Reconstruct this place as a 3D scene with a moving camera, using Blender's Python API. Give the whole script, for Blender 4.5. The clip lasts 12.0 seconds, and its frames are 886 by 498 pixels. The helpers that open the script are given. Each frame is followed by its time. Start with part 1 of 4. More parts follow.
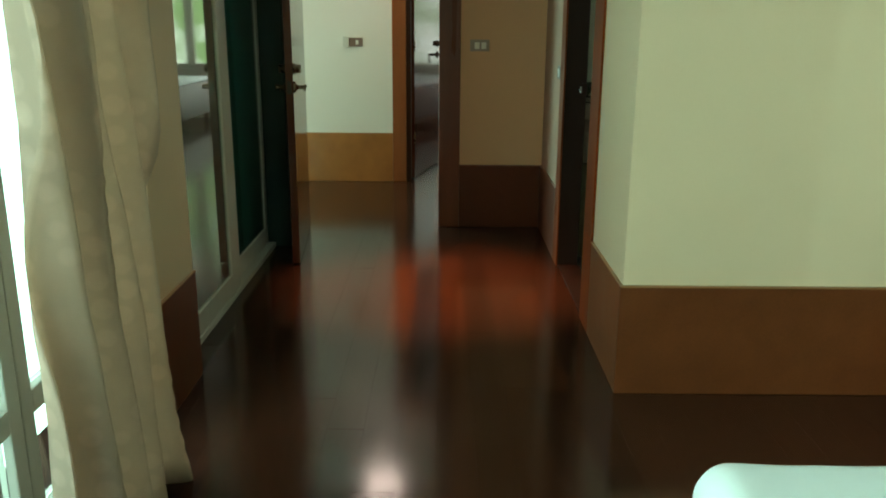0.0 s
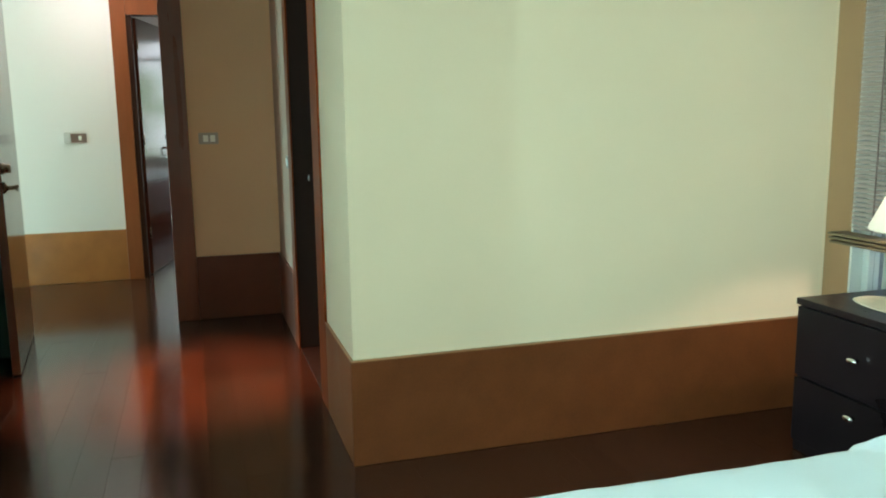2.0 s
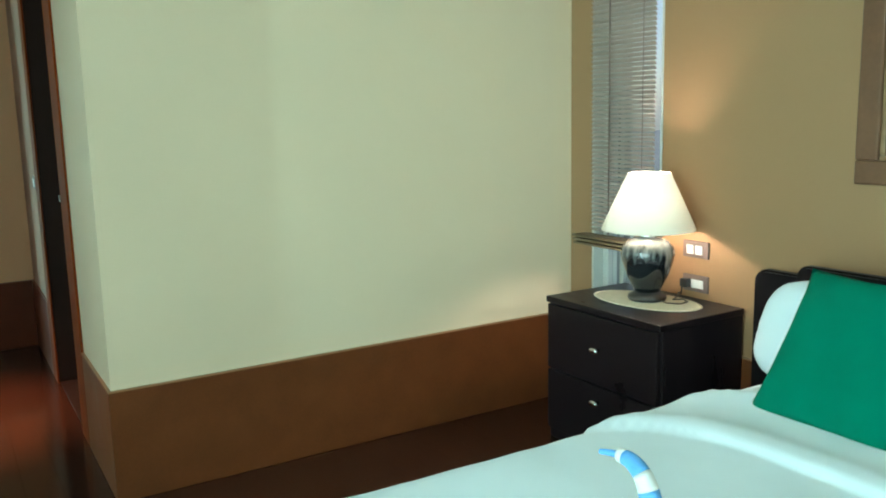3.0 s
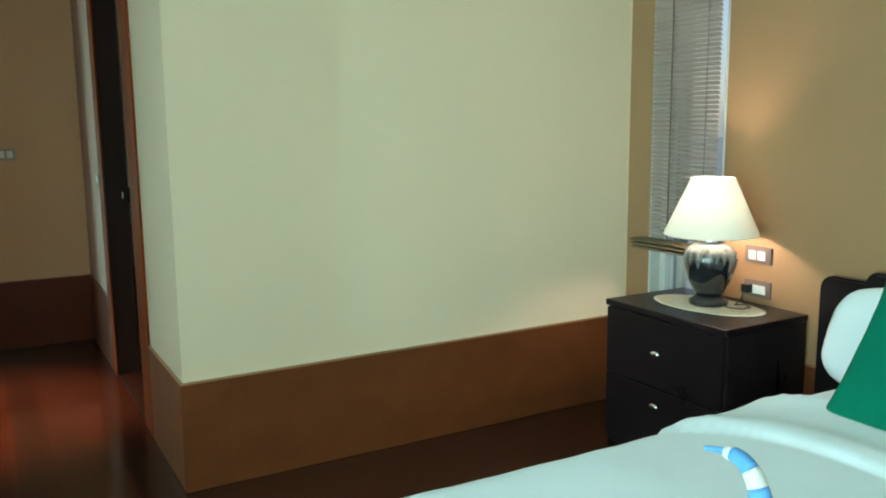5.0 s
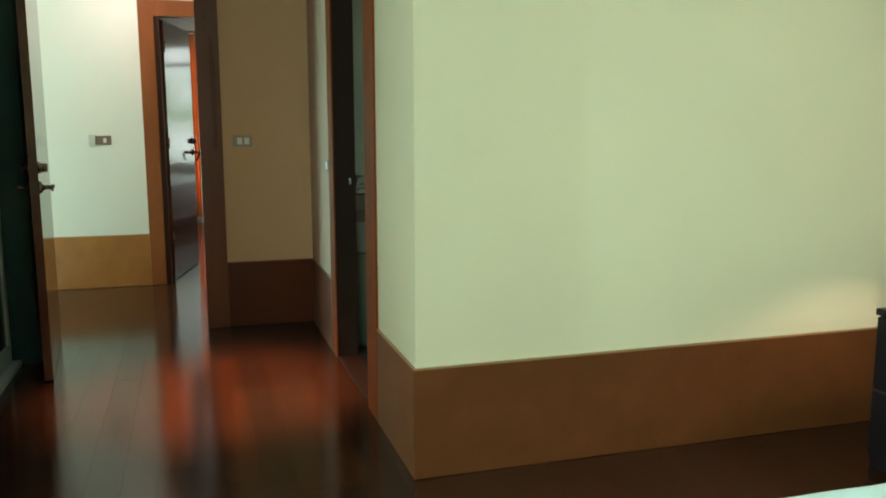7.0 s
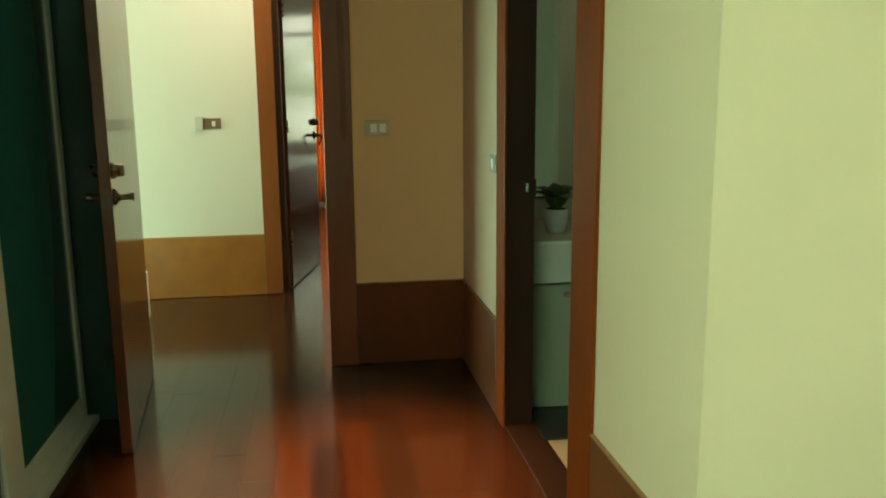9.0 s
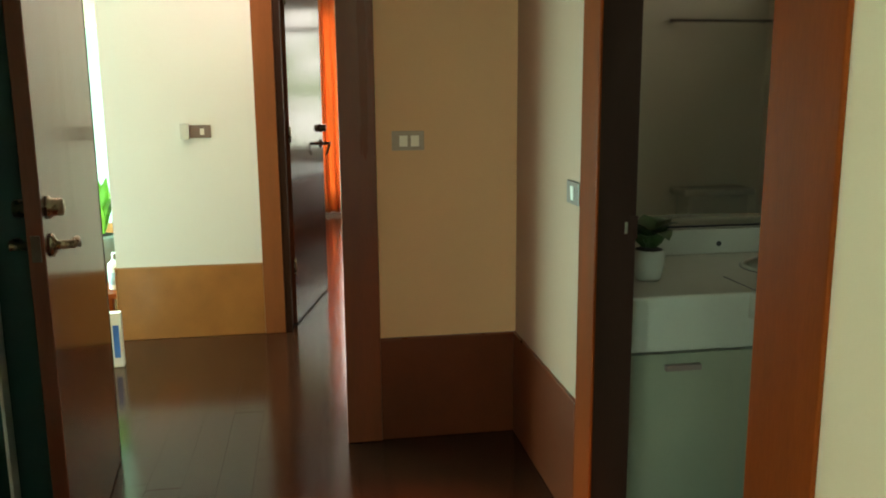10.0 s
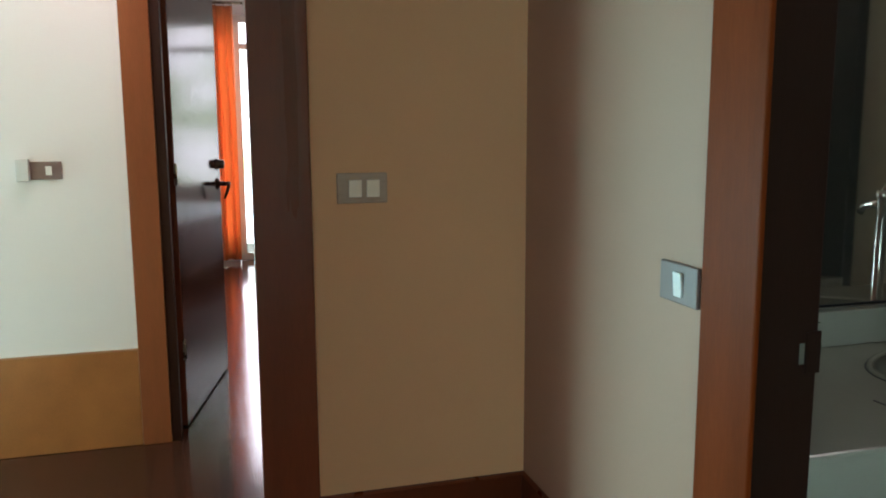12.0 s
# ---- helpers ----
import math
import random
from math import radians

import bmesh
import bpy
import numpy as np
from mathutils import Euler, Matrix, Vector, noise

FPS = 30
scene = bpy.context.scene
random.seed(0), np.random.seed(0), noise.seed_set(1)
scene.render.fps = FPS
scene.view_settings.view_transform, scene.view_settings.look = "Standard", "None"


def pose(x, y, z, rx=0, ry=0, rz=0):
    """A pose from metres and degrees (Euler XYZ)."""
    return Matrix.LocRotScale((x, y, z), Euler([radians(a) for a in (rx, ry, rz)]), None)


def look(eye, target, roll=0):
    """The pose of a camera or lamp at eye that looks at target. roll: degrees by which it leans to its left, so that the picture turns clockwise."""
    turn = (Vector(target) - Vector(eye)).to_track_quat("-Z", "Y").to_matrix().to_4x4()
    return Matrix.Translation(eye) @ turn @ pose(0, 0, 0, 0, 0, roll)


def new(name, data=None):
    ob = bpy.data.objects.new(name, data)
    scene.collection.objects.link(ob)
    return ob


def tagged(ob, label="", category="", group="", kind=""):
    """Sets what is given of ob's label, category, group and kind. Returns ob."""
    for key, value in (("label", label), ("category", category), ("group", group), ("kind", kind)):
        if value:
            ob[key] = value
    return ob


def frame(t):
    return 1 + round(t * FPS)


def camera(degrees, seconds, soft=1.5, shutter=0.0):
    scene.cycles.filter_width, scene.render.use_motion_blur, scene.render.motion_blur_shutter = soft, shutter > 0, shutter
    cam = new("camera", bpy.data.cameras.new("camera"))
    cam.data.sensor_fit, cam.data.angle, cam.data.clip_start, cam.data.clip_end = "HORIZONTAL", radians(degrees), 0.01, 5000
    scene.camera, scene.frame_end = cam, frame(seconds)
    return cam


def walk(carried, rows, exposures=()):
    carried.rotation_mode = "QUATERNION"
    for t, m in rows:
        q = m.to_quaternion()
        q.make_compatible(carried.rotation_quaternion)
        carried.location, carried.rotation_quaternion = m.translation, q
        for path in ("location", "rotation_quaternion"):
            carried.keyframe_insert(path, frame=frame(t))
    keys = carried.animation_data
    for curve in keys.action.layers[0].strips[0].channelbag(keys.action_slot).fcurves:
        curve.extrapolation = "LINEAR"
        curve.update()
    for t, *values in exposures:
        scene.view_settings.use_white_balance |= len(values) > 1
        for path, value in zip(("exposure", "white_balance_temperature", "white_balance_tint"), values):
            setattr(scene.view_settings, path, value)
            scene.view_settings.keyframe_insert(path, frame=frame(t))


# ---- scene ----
cam = camera(56.7, 12.0, soft=1.9)
EXPO = [(0.0, -0.42, 6900, 9), (0.2, -0.18, 6900, 14), (0.4, 0.0, 6700, 15), (1.0, -0.26, 6100, 18), (1.5, 0.0, 6300, 18), (2.0, 0.08, 6100, 20), (2.5, -0.03, 5950, 17), (5.0, -0.22, 6050, 20), (6.5, -0.04, 6350, 12), (7.7, 0.08, 6800, 9), (9.4, 0.11, 8500, -3), (9.9, 0.35, 7900, 18), (10.4, 0.22, 6250, 32), (12.0, 0.10, 6250, 36)]
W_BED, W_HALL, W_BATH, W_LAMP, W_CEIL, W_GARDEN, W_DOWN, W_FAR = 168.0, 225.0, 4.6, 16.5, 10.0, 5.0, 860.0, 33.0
LX, LY = 2.555, 2.805
DOOR_TURN = -84.6
PATH = [
    (0, (0.077, 0.773, 1.275), (0.075, 2.702, 0.747), 0.4),
    (0.5, (0.091, 0.759, 1.257), (0.315, 2.679, 0.742), 0.3),
    (1, (0.122, 0.687, 1.311), (0.417, 2.597, 0.797), -1.1),
    (1.5, (0.123, 0.689, 1.275), (0.521, 2.605, 0.862), -0.2),
    (2, (0.185, 0.639, 1.294), (0.756, 2.527, 0.964), -0.8),
    (2.5, (0.239, 0.597, 1.292), (1.043, 2.403, 0.986), -1.2),
    (3, (0.264, 0.568, 1.31), (1.296, 2.252, 0.995), -1.3),
    (3.2, (0.252, 0.564, 1.314), (1.366, 2.195, 0.999), -1.2),
    (4.8, (0.125, 0.597, 1.307), (1.17, 2.275, 1.005), -0.7),
    (5, (0.12, 0.608, 1.307), (1.099, 2.325, 1.002), -0.6),
    (5.5, (0.093, 0.652, 1.283), (0.917, 2.449, 0.981), -0.7),
    (6, (0.077, 0.681, 1.267), (0.795, 2.524, 0.971), -0.5),
    (6.5, (0.042, 0.727, 1.277), (0.699, 2.592, 0.974), -0.6),
    (7, (-0.017, 0.817, 1.247), (0.561, 2.708, 0.947), -0.1),
    (7.5, (-0.065, 0.965, 1.275), (0.421, 2.877, 0.946), -0.4),
    (7.7, (-0.051, 1.101, 1.276), (0.389, 3.023, 0.94), -0.6),
    (9.5, (-0.012, 2.539, 1.307), (0.287, 4.481, 0.935), -0.4),
    (10, (-0.058, 2.996, 1.313), (0.249, 4.938, 0.944), -0.5),
    (10.5, (-0.112, 3.389, 1.315), (0.216, 5.328, 0.951), -0.5),
    (11, (-0.122, 3.691, 1.3), (0.255, 5.625, 0.957), -0.3),
    (11.5, (-0.078, 3.937, 1.296), (0.366, 5.86, 0.97), -0.5),
    (12, (-0.06, 4.114, 1.289), (0.49, 6.014, 0.995), -0.3),
]
walk(cam, [(t, look(eye, target, roll)) for t, eye, target, roll in PATH], EXPO)

# ---- world, lights ----
world = bpy.data.worlds.new("world")
scene.world = world
world.use_nodes = True
wn, wl = world.node_tree.nodes, world.node_tree.links
sky = wn.new("ShaderNodeTexSky")
sky.sky_type, sky.sun_disc, sky.sun_elevation, sky.sun_rotation = "NISHITA", False, radians(48), radians(200)
wl.new(sky.outputs["Color"], wn["Background"].inputs["Color"])
wn["Background"].inputs["Strength"].default_value = 0.1


def area(name, m, w, h, watts, color):
    lamp = bpy.data.lights.new(name, "AREA")
    lamp.shape, lamp.size, lamp.size_y, lamp.energy, lamp.color = "RECTANGLE", w, h, watts, color
    ob = new(name, lamp)
    ob.matrix_world = m
    return ob


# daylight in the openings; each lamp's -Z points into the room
area("daylight_bedroom", pose(-1.12, 0.9, 1.2, 0, -90, 0), 2.2, 4.4, W_BED, (0.55, 1.0, 0.90))
area("daylight_hall", pose(-3.02, 8.15, 0.6, 0, -90, 0), 0.75, 2.1, W_HALL, (0.44, 1.0, 0.90))
# bathroom fill lamp, set in an added, unseen opening
area("fill_bathroom", pose(2.70, 5.0, 2.11, 0, 90, 0), 0.48, 0.78, W_BATH, (1.0, 0.97, 0.80))
area("daylight_side_window", pose(2.99, 3.13, 1.35, 0, 90, 0), 1.7, 0.42, 0.5, (0.95, 1.0, 0.98))
area("daylight_far_room", pose(0.47, 12.29, 1.2, -90, 0, 0), 0.84, 1.9, W_FAR, (0.92, 1.0, 0.97))
bulb_lamp = bpy.data.lights.new("bulb_light", "POINT")
bulb_lamp.energy, bulb_lamp.color, bulb_lamp.shadow_soft_size = W_LAMP, (1.0, 0.87, 0.64), 0.03
new("bulb_light", bulb_lamp).location = (LX, LY, 0.965)
down = bpy.data.lights.new("downlight_beam", "SPOT")
down.energy, down.color, down.spot_size, down.spot_blend, down.shadow_soft_size = W_DOWN, (1.0, 0.56, 0.29), radians(41), 1.0, 0.10
new("downlight_beam", down).matrix_world = pose(0.05, 4.55, 2.575, 4.5, 0, 0)
area("hall_ceiling_light_glow", pose(-0.43, 7.02, 2.535, 0, 0, 0), 0.28, 0.28, W_CEIL, (1.0, 0.80, 0.72))


# ---- materials ----
def material(name):
    m = bpy.data.materials.new(name)
    m.use_nodes = True
    return m, m.node_tree.nodes, m.node_tree.links, m.node_tree.nodes["Principled BSDF"]


def surface(name, color, rough=0.5, metal=0.0, vary=0.12, scale=6.0, grain=90.0, bump=0.05, stretch=(1, 1, 1), spread=0.0, coat=0.0, rvary=0.08, spec=0.5):
    """Colour with broad stains and fine grain, and a fine relief."""
    m, n, l, p = material(name)
    geo = n.new("ShaderNodeNewGeometry")
    mp = n.new("ShaderNodeMapping")
    mp.inputs["Scale"].default_value = stretch
    l.new(geo.outputs["Position"], mp.inputs["Vector"])
    big, fine = n.new("ShaderNodeTexNoise"), n.new("ShaderNodeTexNoise")
    big.inputs["Scale"].default_value, big.inputs["Detail"].default_value = scale, 4
    fine.inputs["Scale"].default_value, fine.inputs["Detail"].default_value = grain, 3
    l.new(mp.outputs["Vector"], big.inputs["Vector"])
    l.new(mp.outputs["Vector"], fine.inputs["Vector"])
    add = n.new("ShaderNodeMath")
    add.operation = "MULTIPLY_ADD"
    add.inputs[1].default_value = 0.4
    l.new(fine.outputs["Fac"], add.inputs[0])
    l.new(big.outputs["Fac"], add.inputs[2])
    last = add.outputs[0]
    if spread:
        info = n.new("ShaderNodeObjectInfo")
        more = n.new("ShaderNodeMath")
        more.operation = "MULTIPLY_ADD"
        more.inputs[1].default_value = spread
        l.new(info.outputs["Random"], more.inputs[0])
        l.new(last, more.inputs[2])
        last = more.outputs[0]
    ramp = n.new("ShaderNodeValToRGB")
    ramp.color_ramp.elements[0].position, ramp.color_ramp.elements[1].position = 0.35, 1.05 + spread * 0.8
    ramp.color_ramp.elements[1].position = min(1.0, ramp.color_ramp.elements[1].position)
    ramp.color_ramp.elements[0].color = (*[c * (1 - vary) for c in color], 1)
    ramp.color_ramp.elements[1].color = (*[min(1, c * (1 + vary)) for c in color], 1)
    l.new(last, ramp.inputs["Fac"])
    l.new(ramp.outputs["Color"], p.inputs["Base Color"])
    rr = n.new("ShaderNodeMapRange")
    rr.inputs["To Min"].default_value, rr.inputs["To Max"].default_value = max(0.02, rough - rvary), min(1, rough + rvary)
    l.new(big.outputs["Fac"], rr.inputs["Value"])
    l.new(rr.outputs["Result"], p.inputs["Roughness"])
    p.inputs["Metallic"].default_value = metal
    p.inputs["Coat Weight"].default_value = coat
    p.inputs["Specular IOR Level"].default_value = spec
    p.inputs["Coat Roughness"].default_value = 0.08
    if bump:
        b = n.new("ShaderNodeBump")
        b.inputs["Strength"].default_value, b.inputs["Distance"].default_value = bump, 0.004
        l.new(fine.outputs["Fac"], b.inputs["Height"])
        l.new(b.outputs["Normal"], p.inputs["Normal"])
    return m


def glow(name, color, strength):
    m, n, l, p = material(name)
    p.inputs["Base Color"].default_value = (0.8, 0.8, 0.8, 1)
    p.inputs["Emission Color"].default_value = (*color, 1)
    p.inputs["Emission Strength"].default_value = strength
    return m


PAINT = surface("cream_wall_paint", (0.79, 0.61, 0.42), 0.6, vary=0.035, scale=1.6, grain=220, bump=0.04)
# cream paint deepened to tan; the nook's warm shade is in the colour
NOOK = surface("shade_warmed_paint", (0.75, 0.385, 0.188), 0.6, vary=0.04, scale=1.6, grain=220, bump=0.05)
# darker, warmer copy of the cream paint; holds the corner's shade
SIDE = surface("shaded_side_paint", (0.43, 0.235, 0.155), 0.6, vary=0.04, scale=1.6, grain=220, bump=0.05)
TAN = surface("tan_accent_paint", (0.345, 0.19, 0.088), 0.6, vary=0.04, scale=1.6, grain=220, bump=0.04)
PAINT_HALL = surface("pale_hall_paint", (0.66, 0.64, 0.61), 0.6, vary=0.03, scale=1.5, grain=220, bump=0.04)
MINT = surface("pale_mint_paint", (0.36, 0.47, 0.41), 0.6, vary=0.03, scale=1.5, grain=220, bump=0.04)
CEIL = surface("ceiling_paint", (0.78, 0.76, 0.70), 0.8, vary=0.03, scale=2, grain=160, bump=0.03)
BATH = surface("bathroom_wall", (0.56, 0.52, 0.40), 0.35, vary=0.05, scale=2, grain=120, bump=0.02)
TRIM = surface("stained_trim_wood", (0.135, 0.037, 0.0108), 0.4, vary=0.22, scale=3, grain=60, bump=0.05, stretch=(2.2, 2.2, 2.2), spec=0.3)
# paler copy of the skirting wood for the hall runs
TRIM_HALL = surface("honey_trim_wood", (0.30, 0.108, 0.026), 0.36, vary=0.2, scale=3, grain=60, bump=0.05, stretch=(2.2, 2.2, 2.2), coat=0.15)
# nook copy of the skirting wood, its warm shade put into the colour
TRIM_RED = surface("nook_tinted_trim_wood", (0.12, 0.022, 0.006), 0.34, vary=0.22, scale=3, grain=60, bump=0.05, stretch=(2.2, 2.2, 2.2), spec=0.3)
CAP = surface("light_bead_wood", (0.34, 0.16, 0.07), 0.4, vary=0.15, scale=6, grain=60, bump=0.03)
CASING = surface("casing_wood", (0.21, 0.038, 0.007), 0.42, vary=0.25, scale=4, grain=70, bump=0.05, stretch=(3, 3, 0.35), spec=0.05)
CASING_HALL = surface("hall_casing_wood", (0.21, 0.062, 0.020), 0.4, vary=0.22, scale=4, grain=70, bump=0.05, stretch=(3, 3, 0.35), spec=0.25)
CASING_DARK = surface("dark_casing_wood", (0.18, 0.037, 0.012), 0.3, vary=0.25, scale=4, grain=70, bump=0.04, stretch=(3, 3, 0.35), spec=0.4)
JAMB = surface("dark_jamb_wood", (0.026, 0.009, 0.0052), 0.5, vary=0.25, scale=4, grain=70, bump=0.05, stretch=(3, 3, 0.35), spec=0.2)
DOOR = surface("dark_door_wood", (0.11, 0.030, 0.017), 0.14, vary=0.25, scale=3, grain=60, bump=0.015, stretch=(3, 3, 0.3), coat=0.1, rvary=0.04)
PLANK_LIGHT = surface("light_floor_plank", (0.046, 0.0125, 0.0052), 0.14, vary=0.4, scale=3, grain=26, bump=0.02, stretch=(9, 0.8, 9), spread=0.3, rvary=0.04, spec=0.37)
PLANK_DARK = surface("dark_floor_plank", (0.023, 0.0078, 0.0042), 0.14, vary=0.4, scale=3, grain=26, bump=0.02, stretch=(9, 0.8, 9), spread=0.3, rvary=0.04, spec=0.37)
PLANK = surface("floor_plank", (0.029, 0.0094, 0.0048), 0.14, vary=0.5, scale=3, grain=26, bump=0.02, stretch=(9, 0.8, 9), spread=0.5, coat=0.0, rvary=0.04, spec=0.37)
SUBFLOOR = surface("floor_joint", (0.03, 0.008, 0.004), 0.6, bump=0)
BATHTILE = surface("cream_floor_tile", (0.46, 0.41, 0.30), 0.3, vary=0.08, scale=3, grain=60, bump=0.01)
ESPRESSO = surface("espresso_wood", (0.008, 0.005, 0.006), 0.3, vary=0.3, scale=5, grain=60, bump=0.01, stretch=(4, 1, 1), coat=0.0, spec=0.25)
TEALWOOD = surface("dark_teal_laminate", (0.010, 0.058, 0.050), 0.35, vary=0.15, scale=4, grain=60, bump=0.02)
SHEET = surface("white_bed_linen", (0.82, 0.92, 0.97), 0.9, vary=0.03, scale=5, grain=500, bump=0.12)
GREEN = surface("green_cushion_cloth", (0.0, 0.165, 0.10), 0.9, vary=0.12, scale=8, grain=700, bump=0.15, spec=0.1)
CURTAIN = surface("taupe_curtain_cloth", (0.60, 0.48, 0.40), 0.85, vary=0.2, scale=12, grain=400, bump=0.15)


def translucent(mat, color, share):
    """Lets light through a thin cloth."""
    ct = mat.node_tree
    thin, blend = ct.nodes.new("ShaderNodeBsdfTranslucent"), ct.nodes.new("ShaderNodeMixShader")
    thin.inputs["Color"].default_value, blend.inputs[0].default_value = (*color, 1), share
    ct.links.new(ct.nodes["Principled BSDF"].outputs[0], blend.inputs[1])
    ct.links.new(thin.outputs[0], blend.inputs[2])
    ct.links.new(blend.outputs[0], ct.nodes["Material Output"].inputs["Surface"])




def motif(mat, size, depth):
    """A woven all-over motif in low relief on top of a surface's colour."""
    n, l = mat.node_tree.nodes, mat.node_tree.links
    p = n["Principled BSDF"]
    geo, vor, ramp, mul = n.new("ShaderNodeNewGeometry"), n.new("ShaderNodeTexVoronoi"), n.new("ShaderNodeValToRGB"), n.new("ShaderNodeMixRGB")
    vor.inputs["Scale"].default_value, vor.inputs["Randomness"].default_value = size, 0.35
    ramp.color_ramp.elements[0].position, ramp.color_ramp.elements[1].position = 0.30, 0.42
    ramp.color_ramp.elements[0].color, ramp.color_ramp.elements[1].color = (1, 1, 1, 1), (depth, depth, depth * 0.96, 1)
    l.new(geo.outputs["Position"], vor.inputs["Vector"])
    l.new(vor.outputs["Distance"], ramp.inputs["Fac"])
    mul.blend_type, mul.inputs[0].default_value = "MULTIPLY", 1.0
    l.new(p.inputs["Base Color"].links[0].from_socket, mul.inputs[1])
    l.new(ramp.outputs["Color"], mul.inputs[2])
    l.new(mul.outputs["Color"], p.inputs["Base Color"])


motif(CURTAIN, 14.0, 0.78)
translucent(CURTAIN, (0.76, 0.62, 0.49), 0.50)
ORANGE = surface("orange_curtain_cloth", (0.66, 0.24, 0.09), 0.85, vary=0.12, scale=9, grain=300, bump=0.1)
translucent(ORANGE, (0.80, 0.36, 0.15), 0.45)
ALU = surface("white_painted_aluminium", (0.66, 0.66, 0.60), 0.4, vary=0.04, scale=4, grain=90, bump=0.02)
GREYALU = surface("grey_aluminium", (0.42, 0.44, 0.40), 0.4, vary=0.05, scale=4, grain=90, bump=0.02)
BRASS = surface("aged_brass", (0.22, 0.17, 0.115), 0.28, metal=1.0, vary=0.2, scale=30, grain=200, bump=0.02)
BRONZE = surface("dark_bronze", (0.07, 0.05, 0.04), 0.3, metal=1.0, vary=0.2, scale=30, grain=200, bump=0.02)
CHROME = surface("chrome", (0.75, 0.75, 0.75), 0.12, metal=1.0, vary=0.05, scale=20, grain=90, bump=0)
PLATE = surface("grey_switch_plate", (0.18, 0.12, 0.105), 0.4, metal=0.0, vary=0.06, scale=20, grain=200, bump=0.02)
STEEL = surface("brushed_plate", (0.46, 0.32, 0.23), 0.3, metal=0.0, vary=0.08, scale=20, grain=200, bump=0.02, stretch=(1, 1, 8))
WHITEP = surface("white_plastic", (0.78, 0.77, 0.74), 0.4, vary=0.03, scale=20, grain=100, bump=0)
# white rocker plastic, the nook's warm light tinted into it
ROCKER = surface("warm_tinted_rocker_plastic", (0.95, 0.82, 0.68), 0.35, vary=0.03, scale=20, grain=100, bump=0)
HOLDER = surface("pale_grey_plastic", (0.50, 0.49, 0.46), 0.5, vary=0.04, scale=20, grain=100, bump=0)
PALEBLUE = surface("pale_blue_label", (0.36, 0.52, 0.62), 0.4, vary=0.08, scale=20, grain=100, bump=0)
BLACKP = surface("black_plastic", (0.015, 0.015, 0.016), 0.35, bump=0)
CERAMIC = surface("white_ceramic", (0.40, 0.40, 0.33), 0.2, vary=0.03, scale=4, grain=60, bump=0)
CABINET = surface("pale_cabinet_front", (0.22, 0.23, 0.165), 0.4, vary=0.04, scale=3, grain=80, bump=0.01)
DOILY = surface("cream_woven_mat", (0.74, 0.66, 0.50), 0.9, vary=0.1, scale=30, grain=420, bump=0.4)
SLAT = surface("pale_wood_slat", (0.38, 0.30, 0.25), 0.45, vary=0.1, scale=6, grain=80, bump=0.03, spread=0.2)
DARKSLAT = surface("brown_slat_wood", (0.13, 0.09, 0.045), 0.4, vary=0.2, scale=6, grain=80, bump=0.03)
BLUE = surface("blue_towel", (0.13, 0.39, 0.78), 0.95, vary=0.12, scale=20, grain=500, bump=0.5)
TOWEL = surface("white_towel", (0.80, 0.79, 0.76), 0.95, vary=0.06, scale=20, grain=500, bump=0.5)
LEAF = surface("green_leaf", (0.13, 0.36, 0.03), 0.4, vary=0.3, scale=14, grain=60, bump=0.05)
DARKLEAF = surface("dark_leaf", (0.03, 0.065, 0.018), 0.4, vary=0.3, scale=20, grain=60, bump=0.05)
ZINC = surface("grey_metal_pot", (0.25, 0.27, 0.26), 0.4, metal=0.6, vary=0.12, scale=12, grain=90, bump=0.03)
SOIL = surface("potting_soil", (0.02, 0.014, 0.01), 0.95, vary=0.4, scale=40, grain=200, bump=0.6)
GILT = surface("brown_frame_wood", (0.15, 0.065, 0.03), 0.4, vary=0.25, scale=8, grain=70, bump=0.08)
BEAD = surface("frame_beading", (0.26, 0.15, 0.07), 0.4, vary=0.25, scale=30, grain=90, bump=0.08)
BOX_WHITE = surface("white_box_paint", (0.78, 0.78, 0.76), 0.6, vary=0.03, scale=8, grain=90, bump=0.02)
BLUEINK = surface("blue_print", (0.03, 0.16, 0.55), 0.5, vary=0.1, scale=20, grain=90, bump=0)
GROUND = surface("outside_paving", (0.32, 0.34, 0.28), 0.9, vary=0.15, scale=2, grain=40, bump=0.1)


def mirror_glass(name, color, veil_lo, veil_hi):
    m, n, l, p = material(name)
    p.inputs["Base Color"].default_value = (*color, 1)
    p.inputs["Metallic"].default_value, p.inputs["Roughness"].default_value = 1.0, 0.035
    # patchy pale diffuse share, mixed in to lift the dark reflections
    veil, film, mix = n.new("ShaderNodeTexNoise"), n.new("ShaderNodeBsdfDiffuse"), n.new("ShaderNodeMixShader")
    veil.inputs["Scale"].default_value, veil.inputs["Detail"].default_value = 3.0, 5
    film.inputs["Color"].default_value = (0.60, 0.62, 0.52, 1)
    amount = n.new("ShaderNodeMapRange")
    amount.inputs["To Min"].default_value, amount.inputs["To Max"].default_value = veil_lo, veil_hi
    l.new(veil.outputs["Fac"], amount.inputs["Value"])
    l.new(amount.outputs["Result"], mix.inputs[0])
    l.new(p.outputs[0], mix.inputs[1])
    l.new(film.outputs[0], mix.inputs[2])
    l.new(mix.outputs[0], n["Material Output"].inputs["Surface"])
    return m


def teal_glass():
    m, n, l, p = material("dark_teal_glass")
    p.inputs["Base Color"].default_value = (0.024, 0.140, 0.122, 1)
    p.inputs["Roughness"].default_value = 0.06
    return m


